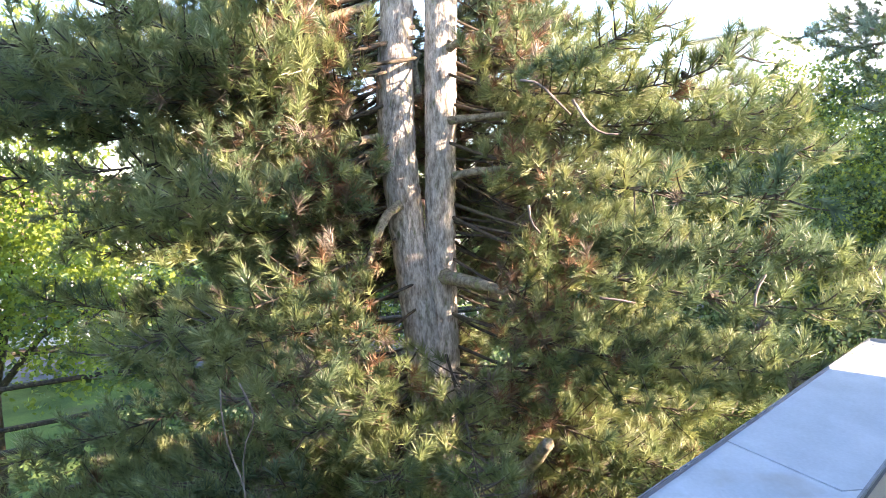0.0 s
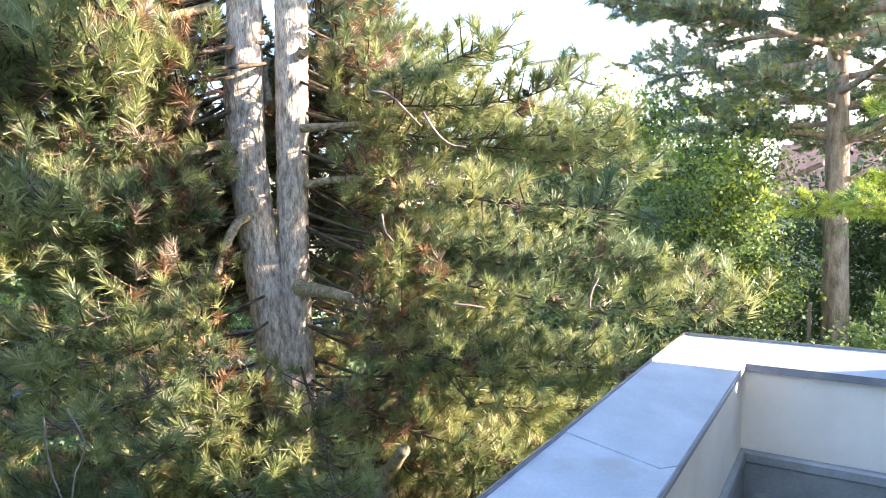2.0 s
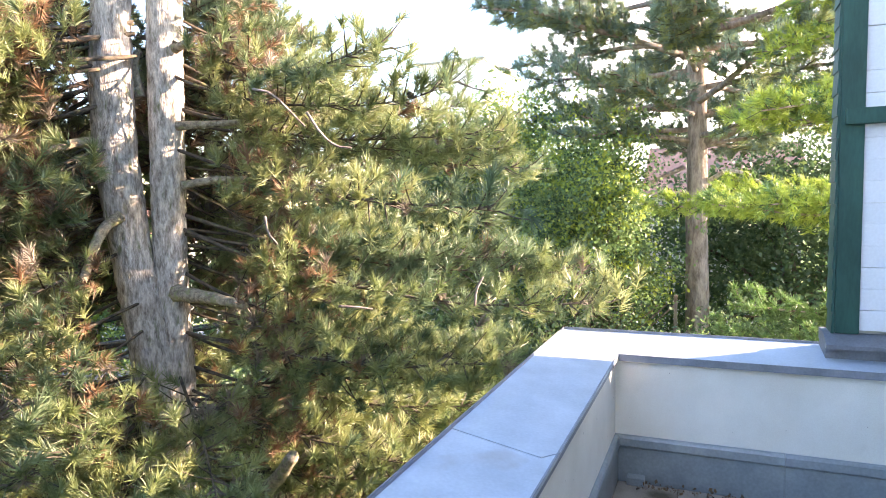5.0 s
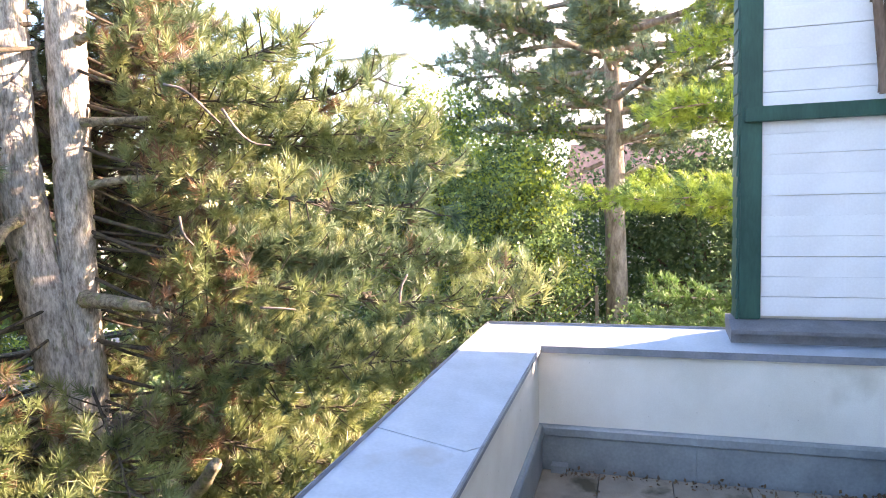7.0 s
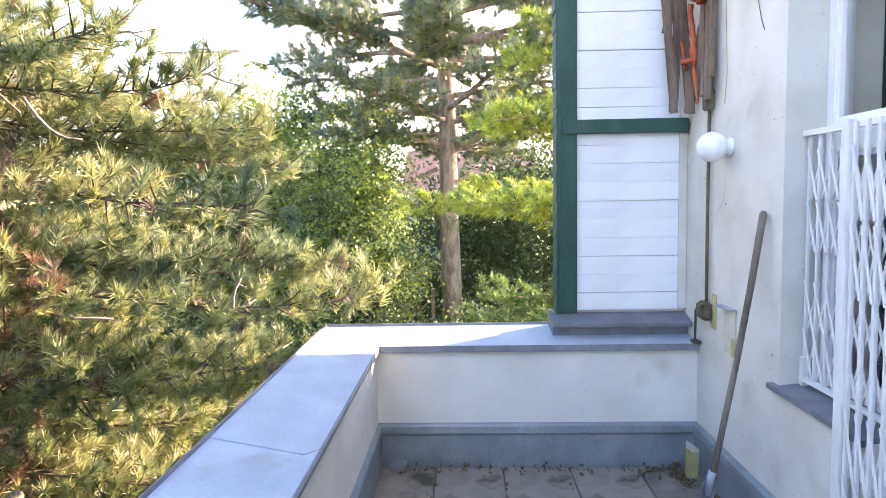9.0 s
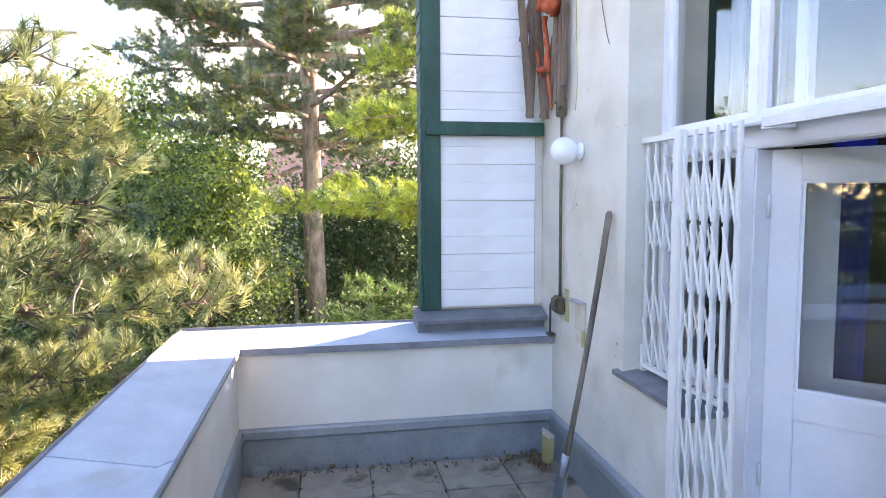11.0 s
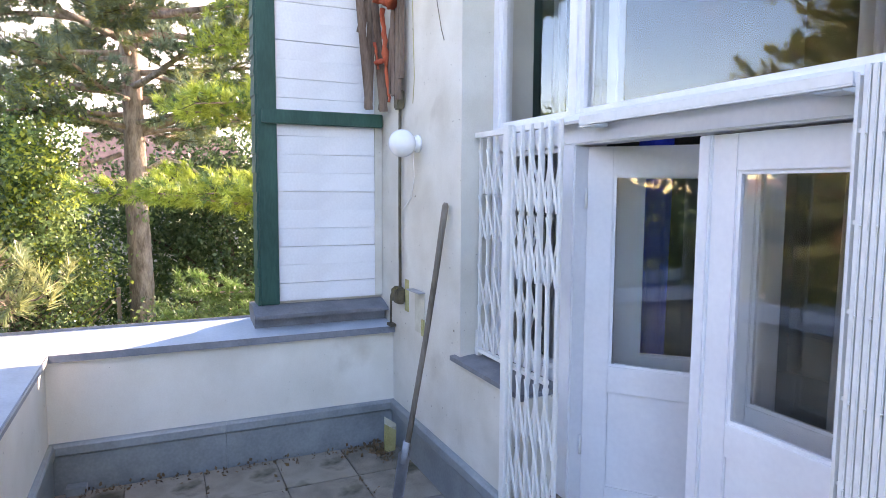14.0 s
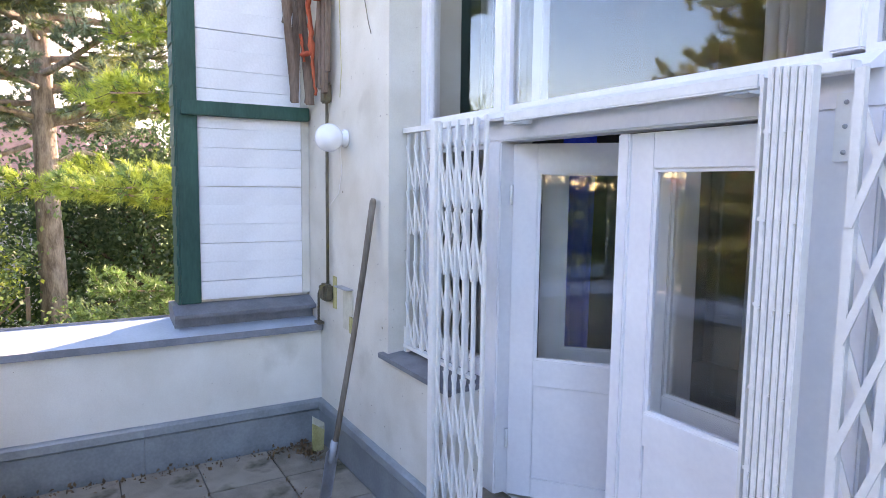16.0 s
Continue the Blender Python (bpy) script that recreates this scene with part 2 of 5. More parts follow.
def boxes(*rows, bevel=0.0):
    bm = bmesh.new()
    for r in rows:
        box(bm, *r, bevel=bevel)
    return bm


def tube(bm, pts, radii, seg=8, cap=True, wobble=0.0, seed=0):
    """A round bar along pts, with a radius at each."""
    rng = random.Random(seed)
    pts = [Vector(p) for p in pts]
    rings, side = [], Vector((0.31, 0.17, 0.93))
    for i, p in enumerate(pts):
        d = (pts[min(i + 1, len(pts) - 1)] - pts[max(i - 1, 0)]).normalized()
        u = (side - d * side.dot(d))
        u = u.normalized() if u.length > 1e-4 else d.orthogonal().normalized()
        v = d.cross(u)
        side = u
        ring = []
        for k in range(seg):
            a = 2 * math.pi * k / seg
            r = radii[i] * (1 + wobble * rng.uniform(-1, 1))
            ring.append(bm.verts.new(p + (u * math.cos(a) + v * math.sin(a)) * r))
        rings.append(ring)
    for a, b in zip(rings, rings[1:]):
        for k in range(seg):
            bm.faces.new((a[k], a[(k + 1) % seg], b[(k + 1) % seg], b[k]))
    if cap:
        bm.faces.new(rings[0][::-1])
        bm.faces.new(rings[-1])
    return bm


def bar(p, q, w, d, up=(0, 0, 1)):
    """A flat bar from p to q, w wide and d thick."""
    p, q = Vector(p), Vector(q)
    a = (q - p).normalized()
    n = a.cross(Vector(up))
    n = n.normalized() if n.length > 1e-4 else Vector((1, 0, 0))
    b = n.cross(a)
    bm = bmesh.new()
    vs = [bm.verts.new(e + n * (w / 2 * i) + b * (d / 2 * j)) for e in (p, q) for i, j in ((-1, -1), (1, -1), (1, 1), (-1, 1))]
    for f in ((0, 1, 2, 3), (7, 6, 5, 4), (0, 4, 5, 1), (1, 5, 6, 2), (2, 6, 7, 3), (3, 7, 4, 0)):
        bm.faces.new([vs[i] for i in f])
    bmesh.ops.recalc_face_normals(bm, faces=bm.faces)
    return bm


def mesh_from_arrays(name, verts, sides, materials, slots=None):
    """A mesh of loose polygons, each of `sides` corners that follow one another in verts."""
    me = bpy.data.meshes.new(name)
    nv = len(verts)
    me.vertices.add(nv)
    me.vertices.foreach_set("co", np.asarray(verts, dtype=np.float32).ravel())
    nf = nv // sides
    me.loops.add(nv)
    me.loops.foreach_set("vertex_index", np.arange(nv, dtype=np.int32))
    me.polygons.add(nf)
    me.polygons.foreach_set("loop_start", np.arange(0, nv, sides, dtype=np.int32))
    for m in materials:
        me.materials.append(m)
    if slots is not None:
        me.polygons.foreach_set("material_index", np.asarray(slots, dtype=np.int32))
    me.update(calc_edges=True)
    return me


RNG = np.random.default_rng(7)


def needle_brush(n, length, shoot, width, lo=28, hi=78):
    """A shoot's brush of needles round the z axis, as thin three-cornered blades: (n * 3, 3)."""
    z = RNG.uniform(-shoot, 0.0, n)
    az = RNG.uniform(0, 2 * math.pi, n)
    lean = np.radians(RNG.uniform(lo, hi, n) * (1 - 0.45 * (z + shoot) / max(shoot, 1e-6)))
    ln = length * RNG.uniform(0.75, 1.1, n)
    d = np.stack([np.sin(lean) * np.cos(az), np.sin(lean) * np.sin(az), np.cos(lean)], 1)
    base = np.stack([0 * z, 0 * z, z], 1)
    side = np.cross(d, RNG.normal(size=(n, 3)))
    side /= np.linalg.norm(side, axis=1, keepdims=True)
    return np.stack([base - side * width / 2, base + side * width / 2, base + d * ln[:, None]], 1).reshape(-1, 3)


def spread_templates(templates, pos, axis, size, slot, sides, materials, name):
    """Sets one of the templates at each place, along its axis; one joined mesh."""
    pos, axis, size, slot = np.asarray(pos), np.asarray(axis, dtype=float), np.asarray(size), np.asarray(slot)
    axis = axis / np.linalg.norm(axis, axis=1, keepdims=True)
    u = np.cross(axis, RNG.normal(size=axis.shape))
    u /= np.linalg.norm(u, axis=1, keepdims=True)
    v = np.cross(axis, u)
    pick = RNG.integers(0, len(templates), len(pos))
    out, slots = [], []
    for k, t in enumerate(templates):
        i = np.nonzero(pick == k)[0]
        if not len(i):
            continue
        w = (t[None, :, 0:1] * u[i][:, None] + t[None, :, 1:2] * v[i][:, None] + t[None, :, 2:3] * axis[i][:, None]) * size[i][:, None, None] + pos[i][:, None]
        out.append(w.reshape(-1, 3))
        slots.append(np.repeat(slot[i], len(t) // sides))
    return mesh_from_arrays(name, np.concatenate(out), sides, materials, np.concatenate(slots))


BRUSHES = [needle_brush(58, 0.128, 0.115, 0.0084, 20, 88) for _ in range(8)]
FAR_BRUSHES = [needle_brush(36, 0.165, 0.17, 0.019, 25, 95) for _ in range(5)]


def leaf_clump(n, r, size):
    """A clump of n folded four-cornered leaves about the origin."""
    c = RNG.normal(size=(n, 3)) * r * np.array([0.58, 0.58, 0.22])
    d = RNG.normal(size=(n, 3))
    d[:, 2] -= 0.4
    d /= np.linalg.norm(d, axis=1, keepdims=True)
    s = np.cross(d, RNG.normal(size=(n, 3)))
    s /= np.linalg.norm(s, axis=1, keepdims=True)
    ln = size * RNG.uniform(0.7, 1.25, (n, 1))
    up = np.cross(s, d) * ln * 0.12
    return np.stack([c, c + d * ln * 0.5 + s * ln * 0.33 + up, c + d * ln, c + d * ln * 0.5 - s * ln * 0.33 + up], 1).reshape(-1, 3)


CLUMPS = [leaf_clump(24, 0.40, 0.112) for _ in range(6)]


# ---- the terrace and the house ----
HOUSE_Y, END_X, SIDE_Y = -1.56, 4.44, 0.807
END_OUT, SIDE_OUT = 4.94, 1.308

floor = tagged(part("floor", boxes((-6.0, 4.94, -1.56, 1.25, -0.25, -0.035)), SOIL), "terrace floor of grey concrete paving slabs with mossy joints", "floor", kind="structure")

wall_end = tagged(part("wall_end", boxes((4.47, 4.90, -1.56, 1.27, -4.6, 0.905)), PARAPET_WALL), "low rendered end parapet wall with faint stains", "wall", kind="structure")
wall_side = tagged(part("wall_side", boxes((-6.0, 4.468, 0.835, 1.27, -4.6, 0.905)), PARAPET_WALL), "low rendered side parapet wall, light cream", "wall", kind="structure")


def prism(points):
    """A closed prism: points are (lower, upper) pairs round the outline."""
    bm = bmesh.new()
    lo, hi = [bm.verts.new(p) for p, _ in points], [bm.verts.new(q) for _, q in points]
    bm.faces.new(lo[::-1])
    bm.faces.new(hi)
    for i in range(len(points)):
        j = (i + 1) % len(points)
        bm.faces.new((lo[i], lo[j], hi[j], hi[i]))
    bmesh.ops.recalc_face_normals(bm, faces=bm.faces)
    return bm


def sheet(plan, t=0.014):
    return prism([((x, y, z - t), (x, y, z)) for x, y, z in plan])


# sheet metal coping falls towards the terrace; a mitre at the corner and one standing joint
ZI, ZO, JOINT = 0.925, 0.985, 2.50
coping = thing("coping", "pale blue-grey painted sheet metal coping on the parapet", "coping", kind="structure")
part("coping_sheet", sheet([(-6.0, SIDE_Y, ZI), (JOINT - 0.002, SIDE_Y, ZI), (JOINT - 0.10, SIDE_Y + 0.06, ZI + 0.008), (JOINT - 0.03, SIDE_OUT, ZO), (-6.0, SIDE_OUT, ZO)]), COPING, coping)
part("coping_sheet", sheet([(JOINT + 0.004, SIDE_Y, ZI + 0.003), (END_X, SIDE_Y, ZI + 0.003), (END_OUT, SIDE_OUT, ZO + 0.003), (JOINT - 0.024, SIDE_OUT, ZO + 0.003), (JOINT - 0.092, SIDE_Y + 0.06, ZI + 0.011)]), COPING, coping)
part("coping_sheet", sheet([(END_X, SIDE_Y, ZI + 0.001), (END_X, HOUSE_Y, ZI + 0.004), (END_OUT, HOUSE_Y, ZO + 0.004), (END_OUT, SIDE_OUT, ZO + 0.001)]), COPING, coping)
part("drip_edge", boxes((-6.0, END_X + 0.004, SIDE_Y + 0.001, SIDE_Y + 0.010, ZI - 0.036, ZI + 0.005)), COPING_EDGE, coping)
part("drip_edge", boxes((END_X - 0.012, END_X - 0.002, HOUSE_Y, SIDE_Y - 0.001, ZI - 0.042, ZI + 0.007)), COPING_EDGE, coping)
part("raised_edge", boxes((-6.0, END_OUT + 0.012, SIDE_OUT, SIDE_OUT + 0.014, ZO - 0.06, ZO + 0.018), bevel=0.004), COPING_EDGE, coping)
part("raised_edge", boxes((END_OUT, END_OUT + 0.013, -0.53, SIDE_OUT - 0.001, ZO - 0.06, ZO + 0.020), bevel=0.004), COPING_EDGE, coping)

# upstand of grey sheet round the foot of the walls
flashing = thing("flashing", "blue-grey sheet metal upstand along the foot of the walls", "flashing", kind="structure")


def upstand(profile, a, b, inward):
    """The profile (out, height) carried from a to b; inward is the way it stands out from the wall."""
    a, b, n = Vector((*a, 0)), Vector((*b, 0)), Vector((*inward, 0))
    bm = bmesh.new()
    ra = [bm.verts.new(a + n * o + Vector((0, 0, z))) for o, z in profile]
    rb = [bm.verts.new(b + n * o + Vector((0, 0, z))) for o, z in profile]
    for i in range(len(profile)):
        j = (i + 1) % len(profile)
        bm.faces.new((ra[i], ra[j], rb[j], rb[i]))
    bm.faces.new(ra[::-1])
    bm.faces.new(rb)
    bmesh.ops.recalc_face_normals(bm, faces=bm.faces)
    return bm


LOWER = [(0, -0.03), (0.022, -0.03), (0.022, 0.245), (0, 0.245)]
UPPER = [(0, 0.246), (0.020, 0.246), (0.034, 0.252), (0.040, 0.262), (0.036, 0.312), (0.026, 0.326), (0.010, 0.332), (0, 0.332)]
for prof in (LOWER, UPPER):
    part("upstand_sheet", upstand(prof, (4.469, -1.56), (4.469, -0.272), (-1, 0)), FLASHING, flashing)
    part("upstand_sheet", upstand([(o * 1.08, z + 0.001) for o, z in prof], (4.469, -0.27), (4.469, 0.834), (-1, 0)), FLASHING, flashing)
    part("upstand_sheet", upstand(prof, (-6.0, 0.834), (4.44, 0.834), (0, -1)), FLASHING, flashing)
    part("upstand_sheet", upstand(prof, (2.42, -1.559), (4.44, -1.559), (0, 1)), FLASHING, flashing)
part("patch", boxes((4.36, 4.445, 0.62, 0.74, 0.0, 0.055), bevel=0.003), FLASHING, flashing)

# the house: a wall with one wide opening for window and door
wall_house = tagged(part("wall_house", boxes((3.24, 4.94, -2.06, HOUSE_Y, -4.6, 7.0)), RENDER_WALL), "cream rendered house wall with a wide window and door opening", "wall", kind="structure")
for r in ((2.43, 3.239, -2.06, HOUSE_Y, -4.6, 0.955), (-0.70, 2.429, -2.06, -1.60, -4.6, 0.40), (-0.70, 3.239, -2.06, HOUSE_Y, 3.62, 7.0), (-8.0, -0.701, -2.06, HOUSE_Y, -4.6, 7.0)):
    part("wall_section", boxes(r), RENDER_WALL, wall_house)
tagged(part("wall_back", boxes((-8.0, 4.94, -9.0, -8.7, -4.6, 7.0)), RENDER_WALL), "rear wall of the house in cream render", "wall", kind="structure")
tagged(part("wall_east", boxes((4.64, 4.94, -8.7, -2.06, -4.6, 7.0)), RENDER_WALL), "gable wall of the house in cream render", "wall", kind="structure")
tagged(part("wall_west", boxes((-8.0, -7.7, -8.7, -2.06, -4.6, 7.0)), RENDER_WALL), "far gable wall of the house in cream render", "wall", kind="structure")
tagged(part("house_roof", prism([((-8.3, -9.3, 7.0), (-8.3, -5.6, 9.6)), ((5.3, -9.3, 7.0), (5.3, -5.6, 9.6)), ((5.3, -1.2, 7.0), (5.3, -5.2, 9.6)), ((-8.3, -1.2, 7.0), (-8.3, -5.2, 9.6))]), ROOF_TILE), "pitched tiled roof of the house", "roof", kind="structure")
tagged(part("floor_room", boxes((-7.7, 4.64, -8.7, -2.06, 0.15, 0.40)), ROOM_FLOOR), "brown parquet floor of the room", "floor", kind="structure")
tagged(part("ceiling", boxes((-7.7, 4.64, -8.7, -2.06, 3.62, 3.8)), ROOM), "plaster ceiling of the room, near black to hold the room's dimness", "ceiling", kind="structure")
tagged(part("wall_room", boxes((-7.7, 4.64, -5.2, -5.0, 0.40, 3.62), (3.6, 3.75, -5.0, -2.06, 0.40, 3.62), (-3.1, -3.0, -5.0, -2.06, 0.40, 3.62)), ROOM), "plastered walls of the room, dimness put into their near-black colour", "wall", kind="structure")

window_sill = tagged(part("window_sill", prism([((x, y, z - 0.028), (x, y, z)) for x, y, z in ((2.44, -1.525, 0.968), (3.315, -1.525, 0.968), (3.315, -1.62, 0.978), (3.24, -1.62, 0.980), (3.24, -1.79, 0.992), (2.44, -1.79, 0.992))]), PLINTH), "dark grey sheet window sill with a folded edge", "window sill", kind="structure")

# the white timber frame that holds window, transom lights and double door
FY = -1.77
window_1 = thing("window_1", "white painted timber window with tall transom lights", "window", kind="structure")
part("frame", boxes((3.165, 3.238, FY - 0.10, FY, 0.98, 3.62), bevel=0.006), WHITE_PAINT, window_1)
part("mullion", boxes((2.36, 2.435, FY - 0.10, FY + 0.012, 2.30, 3.62), bevel=0.006), WHITE_PAINT, window_1)
part("mullion", boxes((0.686, 0.774, FY - 0.10, FY + 0.012, 2.40, 3.62), bevel=0.006), WHITE_PAINT, window_1)
part("head", boxes((-0.70, 3.164, FY - 0.10, FY, 3.54, 3.62), bevel=0.006), WHITE_PAINT, window_1)
part("transom", boxes((-0.70, 3.164, FY - 0.10, FY + 0.02, 2.235, 2.385), bevel=0.008), WHITE_PAINT, window_1)
part("sill_rail", boxes((2.40, 3.164, FY - 0.10, FY, 0.99, 1.06), bevel=0.006), WHITE_PAINT, window_1)
part("post", boxes((2.33, 2.48, FY - 0.10, FY + 0.035, 0.40, 2.234), bevel=0.008), WHITE_PAINT, window_1)
part("post", boxes((0.60, 0.80, FY - 0.10, FY + 0.035, 0.40, 2.234), bevel=0.008), WHITE_PAINT, window_1)
part("post", boxes((-0.70, -0.62, FY - 0.10, FY + 0.035, 0.40, 2.234), bevel=0.008), WHITE_PAINT, window_1)
for x0, x1, z0, z1 in ((2.435, 3.165, 2.385, 3.54), (0.774, 2.36, 2.385, 3.54), (-0.70, 0.686, 2.385, 3.54), (2.48, 3.165, 1.06, 2.235), (-0.62, 0.60, 0.62, 2.235)):
    w = 0.028
    sash = part("sash", boxes((x0, x1, FY - 0.06, FY - 0.012, z0, z0 + w), (x0, x1, FY - 0.06, FY - 0.012, z1 - w, z1), (x0, x0 + w, FY - 0.06, FY - 0.012, z0 + w, z1 - w), (x1 - w, x1, FY - 0.06, FY - 0.012, z0 + w, z1 - w)), WHITE_PAINT, window_1)
    pane = part("pane", boxes((x0 + w, x1 - w, FY - 0.040, FY - 0.036, z0 + w, z1 - w)), GLASS, sash, "clear glass that mirrors sky and trees")
    pane.visible_shadow = False
# the post of the inner window, seen through the outer glass
part("inner_post", boxes((2.330, 2.412, -2.03, -1.98, 2.39, 3.54), bevel=0.006), WHITE_PAINT, window_1)
part("lower_panel", boxes((-0.62, 0.60, FY - 0.07, FY - 0.01, 0.40, 0.62), bevel=0.004), WHITE_PAINT, window_1)
part("drip_moulding", prism([((x, y, z), (x2, y, z)) for x, x2, y, z in ((0.62, 2.47, FY + 0.02, 2.34), (0.62, 2.47, FY + 0.085, 2.330), (0.62, 2.47, FY + 0.090, 2.342), (0.62, 2.47, FY + 0.02, 2.384))]), WHITE_PAINT, window_1)


def door_leaf(name, label, w, mirrored=False):
    """A glazed leaf, hinge edge at the origin, running along -x; outer face at y = 0."""
    t, h, s = 0.045, 1.80, 0.125
    g0, g1 = 0.72, 1.665
    ob = thing(name, label, "door", kind="structure")
    for r in ((-s, 0, 0, h), (-w, -w + s, 0, h)):
        part("stile", boxes((r[0], r[1], -t, 0, r[2], r[3]), bevel=0.004), WHITE_PAINT, ob)
    part("rail", boxes((-w + s, -s, -t, 0, g1, h), bevel=0.002), WHITE_PAINT, ob)
    part("rail", boxes((-w + s, -s, -t, 0, g0 - 0.13, g0), bevel=0.002), WHITE_PAINT, ob)
    part("rail", boxes((-w + s, -s, -t, 0, 0, 0.10), bevel=0.002), WHITE_PAINT, ob)
    part("panel", boxes((-w + s, -s, -t + 0.012, -0.010, 0.10, g0 - 0.13), bevel=0.003), WHITE_PAINT, ob)
    pane = part("pane", boxes((-w + s, -s, -0.026, -0.022, g0, g1)), GLASS, ob, "clear glass pane")
    pane.visible_shadow = False
    b = 0.014
    part("glazing_bead", boxes((-w + s, -s, -0.022, -0.008, g0, g0 + b), (-w + s, -s, -0.022, -0.008, g1 - b, g1), (-w + s, -w + s + b, -0.022, -0.008, g0 + b, g1 - b), (-s - b, -s, -0.022, -0.008, g0 + b, g1 - b)), WHITE_PAINT, ob)
    for z in (0.25, 1.50):
        part("hinge", tube(bmesh.new(), [(0.004, 0.006, z), (0.004, 0.006, z + 0.10)], [0.008, 0.008], 8), WHITE_STEEL, ob, smooth=True)
    return ob


leaf = door_leaf("door_1", "white glazed timber door leaf standing ajar, opened inwards", 0.79)
leaf.matrix_basis = pose(2.306, -1.80, 0.425, 0, 0, 40)
leaf_shut = door_leaf("door_2", "white glazed timber door leaf, shut", 0.73)
leaf_shut.matrix_basis = pose(1.535, FY - 0.02, 0.425) 
part("cover_strip", boxes((-0.015, 0.045, -0.02, 0.018, 0.0, 1.80), bevel=0.006), WHITE_PAINT, leaf_shut)
inner_leaf = door_leaf("door_3", "white glazed inner door leaf, opened inwards with the outer one", 0.79)
inner_leaf.matrix_basis = pose(2.40, -2.06, 0.425, 0, 0, 47)
inner_shut = door_leaf("door_4", "white glazed inner door leaf, shut", 0.74)
inner_shut.matrix_basis = pose(1.60, -1.97, 0.445)
door_handle = part("door_handle", tube(bmesh.new(), [(-0.73, -0.045, 1.04), (-0.73, -0.105, 1.04), (-0.62, -0.110, 1.04)], [0.010, 0.009, 0.008], 8), STEEL_GREY, leaf, "grey metal lever handle", smooth=True)
tagged(part("door_step", boxes((0.60, 2.42, -1.80, -1.62, 0.385, 0.425), bevel=0.004), PAVER), "worn grey stone door sill", "door sill", kind="structure")


def curtain(name, label, material, x0, x1, y, z0, z1, folds):
    bm = bmesh.new()
    n = folds * 8
    cols = []
    for i in range(n + 1):
        x = x0 + (x1 - x0) * i / n
        yy = y + 0.03 * math.sin(i / 8 * 2 * math.pi) + 0.012 * math.sin(i * 1.3)
        cols.append([bm.verts.new((x + 0.01 * math.sin(i * 0.7 + z), yy + 0.01 * math.sin(2 * z + i), z)) for z in np.linspace(z0, z1, 9)])
    for a, b in zip(cols, cols[1:]):
        for j in range(8):
            bm.faces.new((a[j], b[j], b[j + 1], a[j + 1]))
    bmesh.ops.solidify(bm, geom=bm.faces[:], thickness=0.004)
    return tagged(part(name, bm, material, smooth=True), label, "curtain")


curtain("curtain", "bright blue cloth curtain hanging inside the door", BLUE_CLOTH, 2.42, 2.70, -2.45, 0.42, 2.30, 3)
curtain("curtain", "pale grey curtain behind the shut door leaf", CURTAIN, 0.86, 1.24, -2.13, 0.45, 3.5, 7)
curtain("curtain", "pale grey curtain behind the transom window", CURTAIN, 2.68, 2.97, -2.20, 0.45, 3.5, 5)
curtain("curtain", "pale grey curtain at the side of the narrow window", CURTAIN, 3.10, 3.24, -2.20, 0.45, 3.5, 3)
curtain("curtain", "pale grey curtain beside the mullion", CURTAIN, 0.40, 0.80, -2.25, 0.45, 3.5, 5)

# ---- the boarded screen on the end parapet ----
SX = 4.74
wall_screen = tagged(part("wall_screen", boxes((SX + 0.03, 4.92, -1.555, -0.60, 1.00, 7.0)), RENDER_WALL), "boarded screen wall standing on the parapet, white boards and green timber", "wall", kind="structure")
rng = random.Random(3)
bd = part("board", boxes((-0.0175, 0.0175, -0.39, 0.39, -0.0680, 0.0680), bevel=0.003), WHITE_BOARD, wall_screen)
bd.location = (SX + 0.012, -1.105, 1.205)
z = 1.205
for i in range(1, 38):
    z += 0.1425
    same_mesh("board", bd, wall_screen, pose(SX + 0.012 + rng.uniform(-0.003, 0.003), -1.105, z + rng.uniform(-0.002, 0.002), rng.uniform(-0.30, 0.30), rng.uniform(-1.2, 1.2), 0) @ Matrix.Diagonal((1, 1, rng.uniform(1.012, 1.058), 1)))
part("post", boxes((SX - 0.03, SX + 0.03, -0.715, -0.572, 1.115, 7.0), bevel=0.006), GREEN_PAINT, wall_screen, "dark green painted timber post")
part("cross_beam", boxes((SX - 0.075, SX - 0.006, -1.545, -0.60, 2.502, 2.605), bevel=0.006), GREEN_PAINT, wall_screen, "dark green painted cross beam")
part("edge_strip", boxes((SX - 0.01, SX + 0.02, -1.557, -1.496, 1.14, 7.0)), RENDER_WALL, wall_screen)
lap = part("lap_board", prism([((0, 0, -0.075), (0.20, 0, -0.075)), ((0, 0.019, -0.075), (0.20, 0.019, -0.075)), ((0, 0.010, 0.080), (0.20, 0.010, 0.080)), ((0, 0, 0.080), (0.20, 0, 0.080))]), GREEN_PAINT, wall_screen)
lap.location = (SX - 0.028, -0.570, 1.19)
for i in range(1, 40):
    same_mesh("lap_board", lap, wall_screen, pose(SX - 0.028 + rng.uniform(-0.004, 0.004), -0.570 + rng.uniform(-0.002, 0.002), 1.19 + 0.145 * i, 0, rng.uniform(-0.8, 0.8), 0))
plinth = thing("screen_plinth", "dark grey sheet-covered plinth under the boarded screen", "plinth", kind="structure")
part("plinth_body", boxes((4.655, 4.93, -1.553, -0.515, 0.945, 1.035)), PLINTH, plinth)
